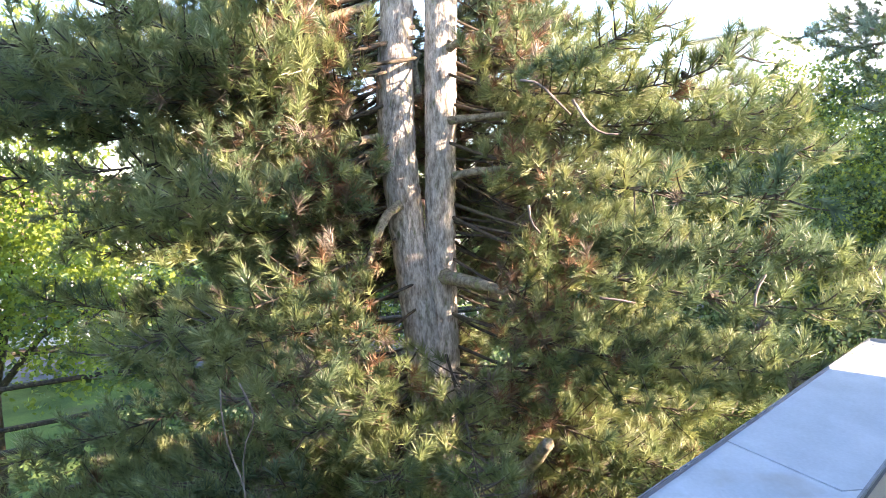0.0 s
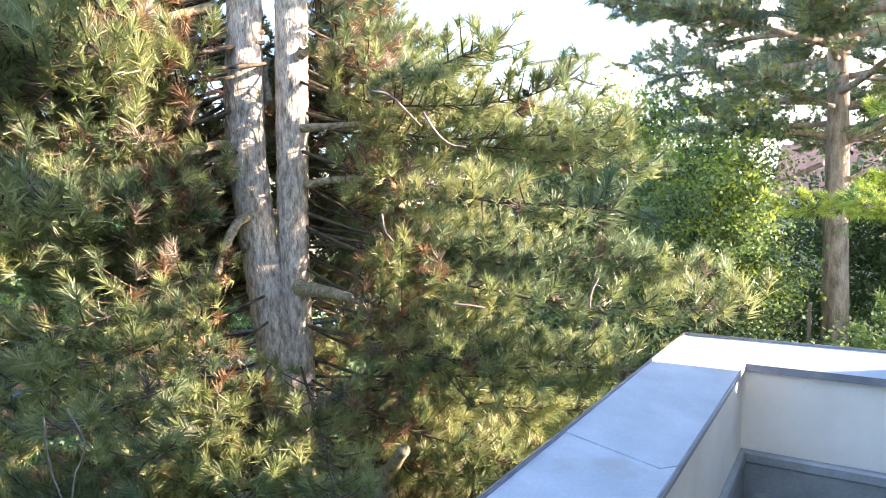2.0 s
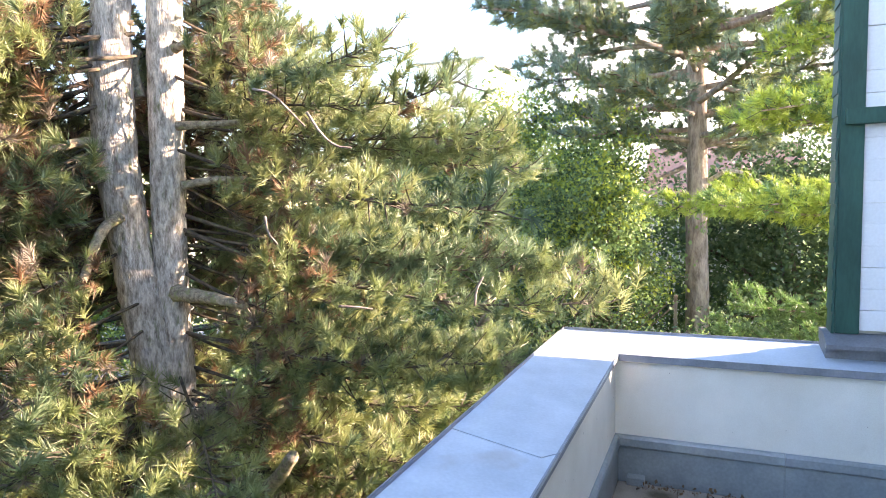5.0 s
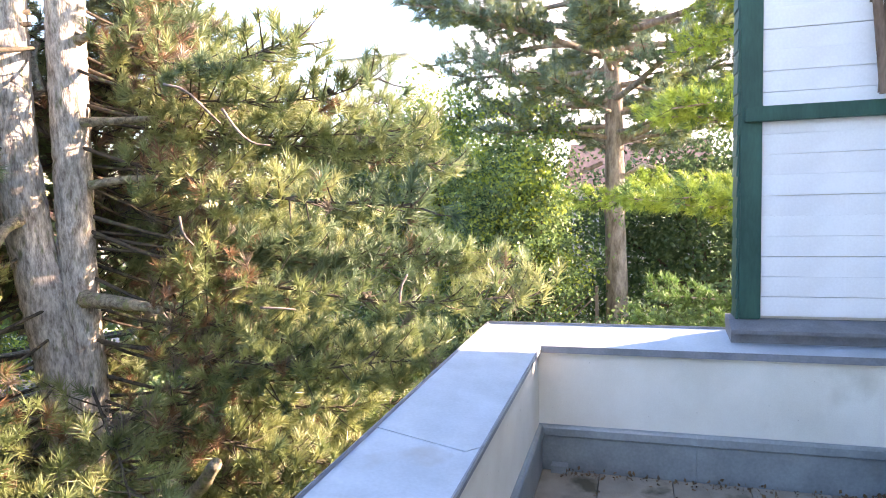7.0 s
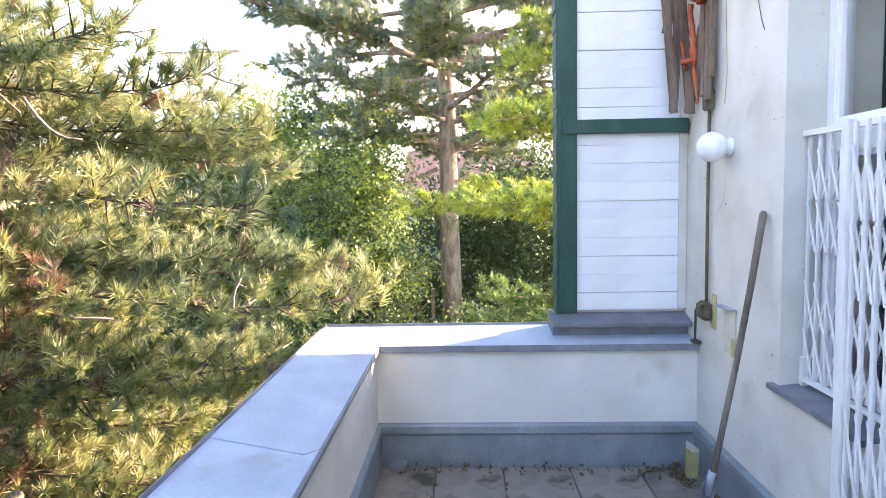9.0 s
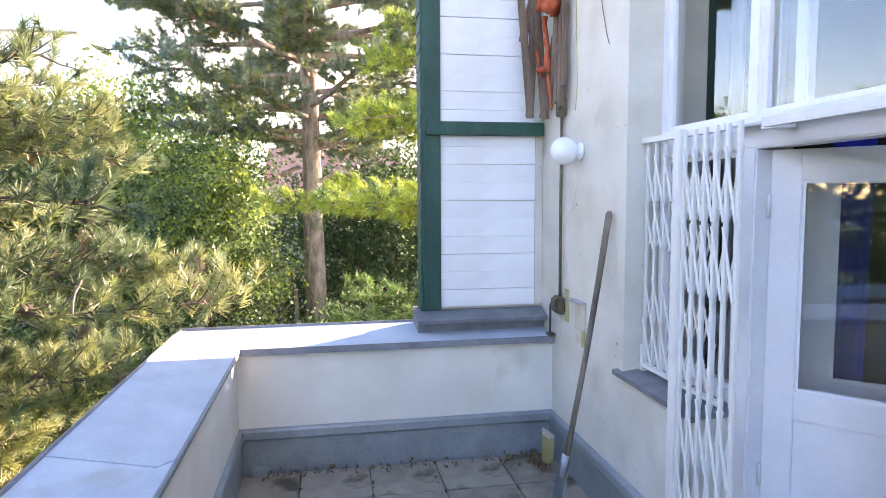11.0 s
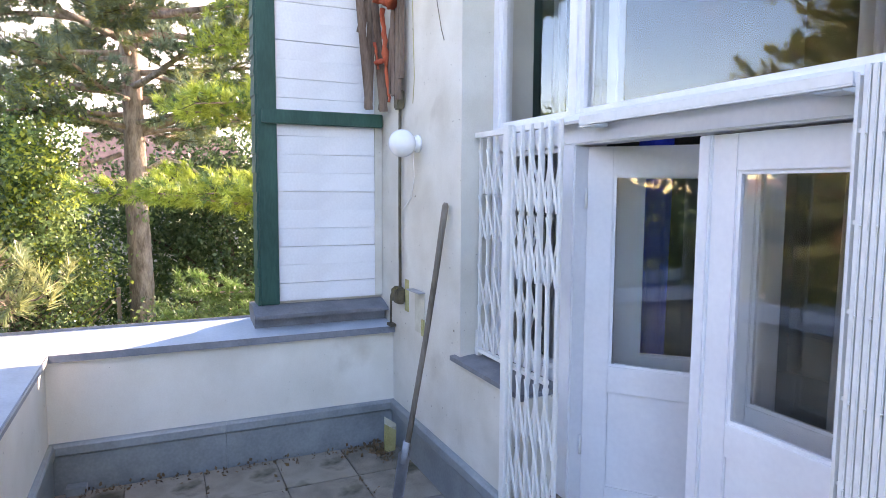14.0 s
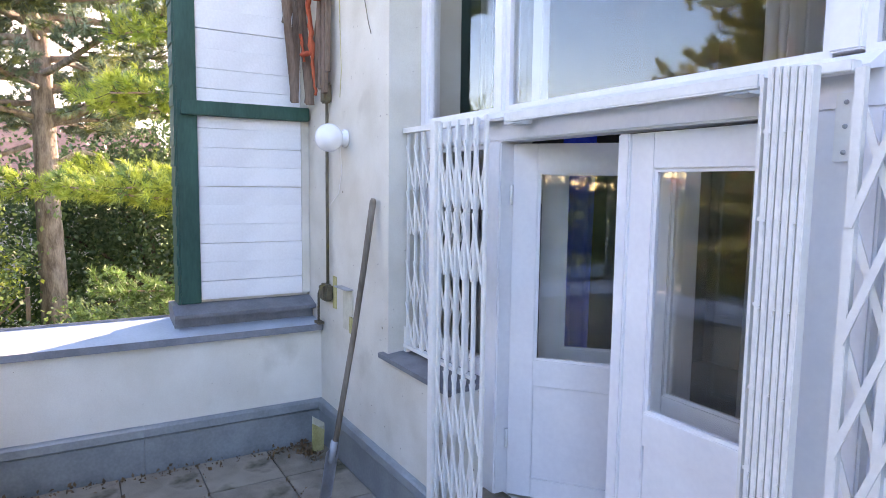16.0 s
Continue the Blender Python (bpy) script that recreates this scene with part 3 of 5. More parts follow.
part("plinth_cap", prism([((x, y0, z), (x, y1, z)) for x, z, y0, y1 in ((4.565, 1.036, -1.553, -0.505), (4.565, 1.062, -1.553, -0.505), (4.72, 1.112, -1.553, -0.51), (4.93, 1.115, -1.553, -0.51), (4.93, 1.036, -1.553, -0.51))]), PLINTH, plinth)

# ---- white steel lattice gates ----
def lattice(ob, xs, y, z0, z1, cell, bw=0.022, bd_=0.016, strip=0.012, rows=None):
    """Upright bars at xs and crossing strips between neighbours."""
    proto = None
    for x in xs:
        if proto is None:
            proto = part("upright_bar", boxes((-bw / 2, bw / 2, -bd_ / 2, bd_ / 2, z0, z1), bevel=0.002), WHITE_STEEL, ob)
            proto.location = (x, y, 0)
        else:
            same_mesh("upright_bar", proto, ob, pose(x, y, 0))
    pitch = xs[1] - xs[0]
    up = part("cross_strip", bar((-pitch / 2, 0, -cell / 2), (pitch / 2, 0, cell / 2), 0.006, strip, (1, 0, 0)), WHITE_STEEL, ob)
    dn = part("cross_strip", bar((-pitch / 2, 0, cell / 2), (pitch / 2, 0, -cell / 2), 0.006, strip, (1, 0, 0)), WHITE_STEEL, ob)
    first = True
    n = int((z1 - z0 - 0.1) / cell)
    start = z0 + (z1 - z0 - n * cell) / 2
    rows = rows or [start + (k + 0.5) * cell for k in range(n)]
    for i in range(len(xs) - 1):
        for zc in rows:
            xc = (xs[i] + xs[i + 1]) / 2
            if first:
                up.location, dn.location = (xc, y + 0.013, zc), (xc, y - 0.013, zc)
                first = False
                continue
            same_mesh("cross_strip", up, ob, pose(xc, y + 0.013, zc))
            same_mesh("cross_strip", dn, ob, pose(xc, y - 0.013, zc))


gate = thing("lattice_gate", "white folding steel lattice gate, folded beside the door", "gate")
lattice(gate, [2.125 + 0.083 * i for i in range(6)], -1.515, 0.03, 2.33, 0.32, strip=0.015, rows=(2.07, 1.73, 0.92, 0.62, 0.31))
part("end_bar", boxes((2.556, 2.606, -1.530, -1.490, 0.0, 2.34), bevel=0.003), WHITE_STEEL, gate)
part("shoe", boxes((2.06, 2.10, -1.52, -1.50, 0.0, 0.05)), WHITE_STEEL, gate)
grille = thing("window_grille", "white steel lattice grille in front of the window", "grille")
lattice(grille, [2.52 + 0.0975 * i for i in range(8)], -1.675, 1.03, 2.33, 0.26, bw=0.018, strip=0.014, rows=(2.12, 1.85, 1.43, 1.17))
part("frame_rail", boxes((2.44, 3.225, -1.69, -1.655, 1.012, 1.032)), WHITE_STEEL, grille)
part("frame_rail", boxes((2.44, 3.225, -1.69, -1.645, 2.325, 2.355)), WHITE_STEEL, grille)
part("frame_foot", boxes((3.19, 3.226, -1.69, -1.66, 0.985, 1.14)), WHITE_STEEL, grille)
folded = thing("folded_gate", "white steel gate folded into a narrow bundle of bars", "gate")
pb = None
for i in range(6):
    b = boxes((-0.0085, 0.0085, -0.02, 0.02, 0.03, 2.335), bevel=0.003) if pb is None else None
    if pb is None:
        pb = part("upright_bar", b, WHITE_STEEL, folded)
        pb.location = (0.692, -1.56, 0)
    else:
        same_mesh("upright_bar", pb, folded, pose(0.692 + 0.0215 * i, -1.56, 0.002 * i))
part("end_bar", boxes((0.820, 0.830, -1.575, -1.545, 0.03, 2.32)), WHITE_STEEL, folded)
part("link_plate", boxes((0.684, 0.83, -1.566, -1.554, 0.02, 0.06)), WHITE_STEEL, folded)
rb = None
for i in range(9):
    zz = 0.25 + 0.24 * i
    for x in (0.703, 0.746, 0.789):
        if rb is None:
            rb = part("rivet", tube(bmesh.new(), [(0, 0, 0), (0, 0.007, 0)], [0.004, 0.003], 8), WHITE_STEEL, folded, smooth=True)
            rb.location = (x, -1.541, zz)
        else:
            same_mesh("rivet", rb, folded, pose(x, -1.541, zz))
    part("lug", boxes((0.808, 0.821, -1.572, -1.552, zz, zz + 0.012)), WHITE_STEEL, folded)
right_gate = thing("lattice_gate", "white folding steel lattice gate drawn out in front of the window", "gate")
lattice(right_gate, [0.595 - 0.105 * i for i in range(11)], -1.60, 0.03, 2.32, 0.30, bw=0.026, bd_=0.022, strip=0.020)
part("hinge_plate", boxes((0.676, 0.722, -1.733, -1.724, 2.095, 2.28)), WHITE_STEEL, right_gate)
for zz in (2.12, 2.19, 2.255):
    part("screw", tube(bmesh.new(), [(0.694, -1.724, zz), (0.694, -1.720, zz)], [0.007, 0.006], 10), STEEL_GREY, right_gate, smooth=True)
guide = thing("gate_guide_rail", "white steel guide rail over the door", "rail")
part("channel", boxes((0.86, 2.08, -1.606, -1.575, 2.300, 2.306), (0.86, 2.08, -1.581, -1.575, 2.307, 2.338), (0.86, 2.08, -1.606, -1.600, 2.307, 2.338)), WHITE_STEEL, guide)
part("bracket", boxes((0.62, 0.72, -1.645, -1.60, 2.315, 2.345), bevel=0.003), WHITE_STEEL, guide)
part("bracket", boxes((2.08, 2.17, -1.735, -1.64, 2.30, 2.325)), WHITE_STEEL, guide)
part("bracket", boxes((0.93, 1.02, -1.735, -1.64, 2.30, 2.325)), WHITE_STEEL, guide)

# ---- things on the house wall ----
lamp = thing("wall_lamp", "white opal glass globe lamp on the rendered wall", "lamp", at=(3.93, -1.435, 2.33))
bm = bmesh.new()
bmesh.ops.create_uvsphere(bm, u_segments=40, v_segments=24, radius=0.096)
part("globe", bm, OPAL, lamp, smooth=True)
part("socket", tube(bmesh.new(), [(0, -0.123, 0), (0, -0.105, 0), (0, -0.10, 0), (0, -0.075, 0)], [0.062, 0.062, 0.050, 0.050], 24), OPAL, lamp, "white porcelain socket", smooth=True)

pipe = thing("conduit", "weathered iron conduit with a rusty switch box on the wall", "conduit")
part("pipe", tube(bmesh.new(), [(4.245, -1.535, 1.26), (4.245, -1.533, 1.9), (4.243, -1.535, 2.70)], [0.0115] * 3, 10), RUST, pipe, smooth=True)
part("switch_box", boxes((4.175, 4.305, -1.553, -1.49, 1.15, 1.275), bevel=0.012), RUST, pipe)
part("box_lid", boxes((4.19, 4.29, -1.489, -1.478, 1.165, 1.26), bevel=0.004), RUST, pipe)
part("back_plate", boxes((4.12, 4.19, -1.559, -1.553, 1.10, 1.34)), YELLOW_WOOD, pipe)
part("lower_pipe", tube(bmesh.new(), [(4.31, -1.52, 1.20), (4.39, -1.52, 1.20), (4.41, -1.52, 1.18), (4.415, -1.52, 0.96)], [0.009] * 4, 8), RUST, pipe, smooth=True)
part("clamp", boxes((4.37, 4.46, -1.55, -1.50, 0.94, 0.962), bevel=0.003), RUST, pipe)
part("upper_fitting", boxes((4.20, 4.29, -1.556, -1.50, 2.60, 2.74), bevel=0.01), RUST, pipe)

wire = tagged(part("wire", tube(bmesh.new(), [(3.70, -1.553, 3.7), (3.66, -1.552, 3.4), (3.60, -1.553, 3.2), (3.53, -1.553, 3.02), (3.49, -1.553, 2.95)], [0.0025] * 5, 6), RUST), "thin dark wire hanging on the wall", "wire")
wire2 = tagged(part("wire", tube(bmesh.new(), [(3.99, -1.54, 2.27), (4.0, -1.552, 2.1), (4.06, -1.552, 1.95), (4.21, -1.54, 1.86)], [0.0025] * 4, 6), WHITE_STEEL), "thin pale lamp wire running to the conduit", "wire")
wire3 = tagged(part("wire", tube(bmesh.new(), [(4.04, -1.553, 3.4), (4.02, -1.552, 3.1), (4.0, -1.553, 2.8), (4.03, -1.553, 2.62)], [0.003] * 4, 6), YELLOW_WOOD), "thin yellowish cord along the wall", "cord")

bracket = thing("wall_bracket", "small pale metal bracket on the wall", "bracket")
part("plate", boxes((3.80, 3.98, -1.558, -1.550, 0.99, 1.285), bevel=0.002), YELLOWED, bracket)
part("flange", boxes((3.795, 4.02, -1.556, -1.50, 1.286, 1.294)), STEEL_GREY, bracket)
part("stub", boxes((3.79, 3.83, -1.549, -1.538, 0.985, 1.10)), YELLOW_WOOD, bracket)

shovel = thing("shovel", "long-handled shovel with a grey steel blade leaning on the wall", "shovel")
part("handle", tube(bmesh.new(), [(3.437, -1.272, 0.30), (3.425, -1.325, 0.62), (3.415, -1.40, 1.05), (3.408, -1.47, 1.50), (3.405, -1.53, 1.91), (3.405, -1.533, 1.93)], [0.019, 0.018, 0.018, 0.019, 0.021, 0.012], 12), OLD_WOOD, shovel, "grey weathered wooden shaft", smooth=True)


def spade_blade():
    """A slightly dished sheet, shoulders square, foot a little narrower."""
    bm, rows_ = bmesh.new(), []
    across = Vector((0.55, -0.83, 0)).normalized()
    for i in range(9):
        f = i / 8
        c = Vector((3.440, -1.262, 0.355)).lerp(Vector((3.452, -1.212, 0.012)), f)
        half = 0.073 * (1 - 0.10 * f)
        rows_.append([bm.verts.new(c + across * half * k / 3 + Vector((-0.83, -0.55, 0)) * 0.012 * (k / 3) ** 2) for k in range(-3, 4)])
    for a, b in zip(rows_, rows_[1:]):
        for k in range(6):
            bm.faces.new((a[k], a[k + 1], b[k + 1], b[k]))
    bmesh.ops.solidify(bm, geom=bm.faces[:], thickness=0.003)
    return bm


part("blade", spade_blade(), BLADE, shovel, "flat grey sheet-steel blade", smooth=True)
part("blade_socket", tube(bmesh.new(), [(3.434, -1.282, 0.40), (3.441, -1.256, 0.26)], [0.023, 0.026], 12), BLADE, shovel, smooth=True)
block = thing("wood_offcut", "yellow and white painted offcut standing in the corner", "wood")
part("board", prism([((4.215, -1.40, 0.0), (4.185, -1.395, 0.235)), ((4.235, -1.49, 0.0), (4.21, -1.49, 0.165)), ((4.255, -1.486, 0.0), (4.23, -1.486, 0.165)), ((4.235, -1.396, 0.0), (4.205, -1.391, 0.235))]), YELLOW_WOOD, block)
part("strip", prism([((4.185, -1.395, 0.235), (4.175, -1.392, 0.295)), ((4.21, -1.49, 0.165), (4.20, -1.485, 0.225)), ((4.23, -1.486, 0.165), (4.22, -1.481, 0.225)), ((4.205, -1.391, 0.235), (4.195, -1.388, 0.295))]), YELLOWED, block)

# folded wooden trellis hung up high, tied with orange cloth
trellis = thing("folded_trellis", "folded weathered wooden trellis tied up with orange cloth", "trellis")
for x, y0, z0, y1, z1, w in ((4.52, -1.385, 2.62, -1.29, 3.75, 0.055), (4.545, -1.385, 2.63, -1.44, 3.75, 0.062), (4.50, -1.495, 2.61, -1.40, 3.75, 0.062), (4.525, -1.49, 2.62, -1.60, 3.30, 0.064), (4.56, -1.33, 3.2, -1.47, 3.75, 0.06)):
    part("slat", bar((x, y0, z0), (x + 0.02, y1, z1), w, 0.018, (1, 0, 0)), TRELLIS_WOOD, trellis)
for x0, z0, x1, z1, w in ((4.24, 2.70, 4.30, 3.75, 0.06), (4.16, 2.66, 4.22, 3.75, 0.055), (4.33, 2.72, 4.26, 3.75, 0.06), (4.10, 2.80, 4.14, 3.75, 0.03)):
    part("slat", bar((x0, -1.49, z0), (x1, -1.515, z1), w, 0.03, (0, 1, 0)), TRELLIS_WOOD, trellis)


def rag(p, q, w, seed):
    r = random.Random(seed)
    p, q = Vector(p), Vector(q)
    pts = [p.lerp(q, i / 9) + Vector((r.uniform(-1, 1), r.uniform(-1, 1), 0)) * w * 0.25 for i in range(10)]
    return tube(bmesh.new(), pts, [w * r.uniform(0.55, 1.15) for _ in pts], 9, wobble=0.22, seed=seed)


part("cloth", rag((4.36, -1.47, 2.93), (4.40, -1.45, 3.35), 0.024, 1), ORANGE_CLOTH, trellis, "torn orange cloth strip", smooth=True)
part("cloth", rag((4.32, -1.48, 2.66), (4.37, -1.47, 2.95), 0.016, 2), ORANGE_CLOTH, trellis, "torn orange cloth strip", smooth=True)
part("cloth", rag((4.46, -1.44, 2.92), (4.48, -1.42, 3.12), 0.012, 3), ORANGE_CLOTH, trellis, "torn orange cloth strip", smooth=True)
part("cloth", rag((4.34, -1.44, 2.96), (4.47, -1.42, 2.97), 0.018, 4), ORANGE_CLOTH, trellis, "knotted orange cloth", smooth=True)
part("cloth", rag((4.16, -1.45, 3.36), (4.38, -1.42, 3.44), 0.065, 5), ORANGE_CLOTH, trellis, "bunched orange cloth", smooth=True)
part("cloth", rag((4.20, -1.45, 3.44), (4.36, -1.42, 3.60), 0.065, 6), ORANGE_CLOTH, trellis, "bunched orange cloth", smooth=True)

# ---- ground and distance ----
GZ = -4.6


def ground_mesh():
    bm = bmesh.new()
    n = 48
    xs = [math.copysign(abs(i / n * 2 - 1) ** 3, i / n * 2 - 1) * 900 + 5 for i in range(n + 1)]
    vs = [[bm.verts.new((x, y, GZ + 0.12 * noise.noise(Vector((x * 0.15, y * 0.15, 0))))) for y in xs] for x in xs]
    for i in range(n):
        for j in range(n):
            bm.faces.new((vs[i][j], vs[i + 1][j], vs[i + 1][j + 1], vs[i][j + 1]))
    return bm


tagged(part("ground", ground_mesh(), GRASS, smooth=True), "garden ground with patchy lawn under the trees", "ground", kind="structure")
tagged(part("road", sheet([(-6, 33, GZ + 0.22), (-2, 38, GZ + 0.22), (46, 14, GZ + 0.22), (42, 8, GZ + 0.22)], 0.1), ASPHALT), "pale grey asphalt street beyond the garden", "road", kind="structure")


def house(name, label, x0, x1, y0, y1, z1, wall_mat, roof_mat, rise, along, windows):
    ob = thing(name, label, "house", "houses beyond the garden")
    part("wall", boxes((x0, x1, y0, y1, GZ - 0.2, z1)), wall_mat, ob)
    o = 0.35
    if along == "y":
        m = (x0 + x1) / 2
        pts = [((x, y0 - o, z), (x, y1 + o, z)) for x, z in ((x0 - o, z1), (x1 + o, z1), (m, z1 + rise))]
    else:
        m = (y0 + y1) / 2
        pts = [((x0 - o, y, z), (x1 + o, y, z)) for y, z in ((y0 - o, z1), (y1 + o, z1), (m, z1 + rise))]
    part("roof", prism(pts), roof_mat, ob)
    for y, z, w, h in windows:
        win = part("window", boxes((x0 - 0.03, x0 + 0.02, y - w / 2, y + w / 2, z, z + h)), DARK_PANE, ob)
        part("window_frame", boxes((x0 - 0.05, x0 - 0.031, y - w / 2 - 0.06, y + w / 2 + 0.06, z - 0.08, z), (x0 - 0.05, x0 - 0.031, y - 0.03, y + 0.03, z, z + h)), HOUSE_WHITE, win)
    return ob


tall = house("house", "tall pale rendered house with a low roof beyond the trees", 41.5, 50.0, 14.6, 19.3, 11.6, HOUSE_WHITE, HOUSE_GREY, 0.35, "y", [(16.6, 10.75, 0.34, 0.45), (17.4, 10.75, 0.34, 0.45)])
part("eave", boxes((41.0, 41.5, 14.3, 19.6, 11.62, 11.74)), HOUSE_GREY, tall)
red = house("house", "low house with a red tiled roof behind the old pine", 28.0, 36.0, -3.0, 2.6, 2.2, HOUSE_GREY, ROOF_TILE, 2.2, "y", [(1.0, 0.2, 0.9, 1.2), (-1.0, 0.2, 0.9, 1.2)])
part("verge_board", bar((27.6, 3.0, 2.2), (30.0, 3.0, 3.6), 0.05, 0.2, (0, 1, 0)), HOUSE_WHITE, red)
house("house", "white rendered house half hidden by leaves", 24.0, 31.0, 5.0, 13.0, 1.6, HOUSE_GREY, HOUSE_GREY, 1.6, "y", [(6.5, -0.3, 1.0, 1.4), (9.0, -0.3, 1.0, 1.4), (6.5, -2.4, 1.0, 1.4), (9.0, -2.4, 1.0, 1.4)])
house("house", "house with a faded red roof beyond the street", 3.0, 12.0, 34.0, 42.0, 0.5, HOUSE_WHITE, ROOF_TILE, 3.0, "x", [(36.0, -2.0, 1.0, 1.4)])
house("house", "grey rendered house across the street", 20.0, 30.0, 27.0, 34.0, 0.2, HOUSE_GREY, ROOF_TILE, 2.5, "x", [(28.5, -2.2, 1.0, 1.4), (31.0, -2.2, 1.0, 1.4)])


# ---- trees ----
def limb_path(start, az, length, rise, curl, steps=7, wob=0.05, r=random):
    pts, d = [], Vector((math.cos(az), math.sin(az), 0))
    side = Vector((-d.y, d.x, 0))
    bend = r.uniform(-0.12, 0.12)
    for i in range(steps + 1):
        s = i / steps
        z = rise * s * length + curl * length * (s * s - s)
        pts.append(Vector(start) + d * (length * s) + side * (bend * length * s * s + r.uniform(-wob, wob) * s) + Vector((0, 0, z + r.uniform(-wob, wob) * 0.6 * s)))
    return pts


def along(pts, s):
    f = min(max(s, 0), 0.9999) * (len(pts) - 1)
    i = int(f)
    return pts[i].lerp(pts[i + 1], f - i), (pts[i + 1] - pts[i]).normalized()


def pine_crown(branches, r, twig_every, twig_len, brushes, size, mats_for, name, materials, tree, twig_r=0.006, inner=0.3, pitch=0.115, lift=0.0):
    """Twigs along the branches, and needle brushes along the twigs."""
    pos, axis, sz, slot = [], [], [], []
    twigs = bmesh.new()
    for pts, length, *bare in branches:
        inner = bare[0] if bare else inner
        n = max(4, int(length * (1 - inner) / twig_every))
        for i in range(n + 1):
            s = inner + (1 - inner) * i / n
            p, d = along(pts, s)
            for sgn in (-1, 1) if i < n else (0,):
                side = Vector((-d.y, d.x, 0)) * sgn
                tl = twig_len * r.uniform(0.55, 1.2) * (1.15 - 0.55 * s)
                td = (d * r.uniform(0.4, 0.9) + side * r.uniform(0.5, 1.0) + Vector((0, 0, r.uniform(-0.6, 0.95)))).normalized()
                end = p + td * tl + Vector((0, 0, 0.10 * tl))
                mid = p.lerp(end, 0.5) - Vector((0, 0, 0.05 * tl))
                tube(twigs, [p, mid, end], [twig_r * 1.5, twig_r, twig_r * 0.6], 3, cap=False)
                k = max(1, int(tl / (pitch * size)))
                for j in range(k):
                    q = 1.0 - 0.75 * j / k
                    c = (p.lerp(mid, q * 2) if q < 0.5 else mid.lerp(end, q * 2 - 1))
                    a = td * (1 - 0.4 * lift) + Vector((r.gauss(0, 0.35), r.gauss(0, 0.35), r.gauss(0.2 + lift, 0.35)))
                    if j > 0:
                        a = a + side * r.uniform(-0.8, 0.8)
                        c = c + Vector((r.gauss(0, 0.05), r.gauss(0, 0.05), r.gauss(0, 0.04))) * size
                    pos.append(c)
                    axis.append(a)
                    sz.append(size * r.uniform(0.75, 1.2))
                    slot.append(mats_for(s, q, c))
    me = spread_templates(brushes, [tuple(p) for p in pos], [tuple(a) for a in axis], sz, slot, 3, materials, name)
    crown = new(name, me)
    crown.parent = tree
    tagged(crown, kind="stuff")
    part("fine_twig", twigs, TWIG, tree)["kind"] = "stuff"
    return crown


def stem(bm, pts, radii, seg, seed, rough=0.05):
    fine, rr = [], []
    n = 40 if seg < 20 else 130
    for i in range(n + 1):
        f = i / n * (len(pts) - 1)
        k = min(int(f), len(pts) - 2)
        fine.append(Vector(pts[k]).lerp(Vector(pts[k + 1]), f - k))
        rr.append(radii[k] + (radii[k + 1] - radii[k]) * (f - k))
    return tube(bm, fine, rr, seg, wobble=rough, seed=seed)


# the near two-stemmed pine
rp = random.Random(11)
pine = thing("pine_tree", "two-stemmed black pine with long needles and some dry brown shoots", "tree", "pines in the garden")
LEFT_STEM = [(4.32, 4.98, GZ - 0.2), (4.30, 4.98, -1.5), (4.27, 4.99, -0.1), (4.19, 5.06, 0.75), (4.13, 5.11, 1.25), (4.08, 5.15, 1.75), (4.03, 5.20, 2.5), (4.02, 5.21, 3.1), (4.05, 5.18, 4.0), (4.05, 5.2, 5.2), (4.1, 5.2, 8.2)]
RIGHT_STEM = [(4.36, 4.93, -0.1), (4.345, 4.91, 0.75), (4.33, 4.92, 1.6), (4.34, 4.91, 2.3), (4.35, 4.90, 3.0), (4.37, 4.885, 4.0), (4.36, 4.87, 5.2), (4.38, 4.9, 7.6)]
part("trunk", stem(bmesh.new(), LEFT_STEM, [0.28, 0.25, 0.225, 0.20, 0.185, 0.178, 0.183, 0.182, 0.162, 0.14, 0.03], 32, 1), BARK, pine, "pale furrowed bark, lit by the sun", smooth=True)
part("trunk", stem(bmesh.new(), RIGHT_STEM, [0.17, 0.150, 0.150, 0.153, 0.157, 0.158, 0.13, 0.03], 28, 2), BARK, pine, smooth=True)
CROWN_Z = [-4.0, -2.0, 0.3, 0.85, 1.45, 2.1, 2.6, 3.0, 3.9, 6.0, 9.0]
CROWN_R = [2.6, 3.0, 3.4, 3.75, 3.90, 3.75, 3.30, 2.90, 2.70, 1.9, 0.3]
RIGHT_Z = [0.0, 0.7, 1.35, 1.8, 2.6, 3.1, 3.9, 5.0, 8.0]
RIGHT_R = [3.6, 3.85, 4.2, 4.2, 3.85, 3.35, 2.8, 2.2, 0.4]
branches = []
z, turn_ = -0.9, 0.0
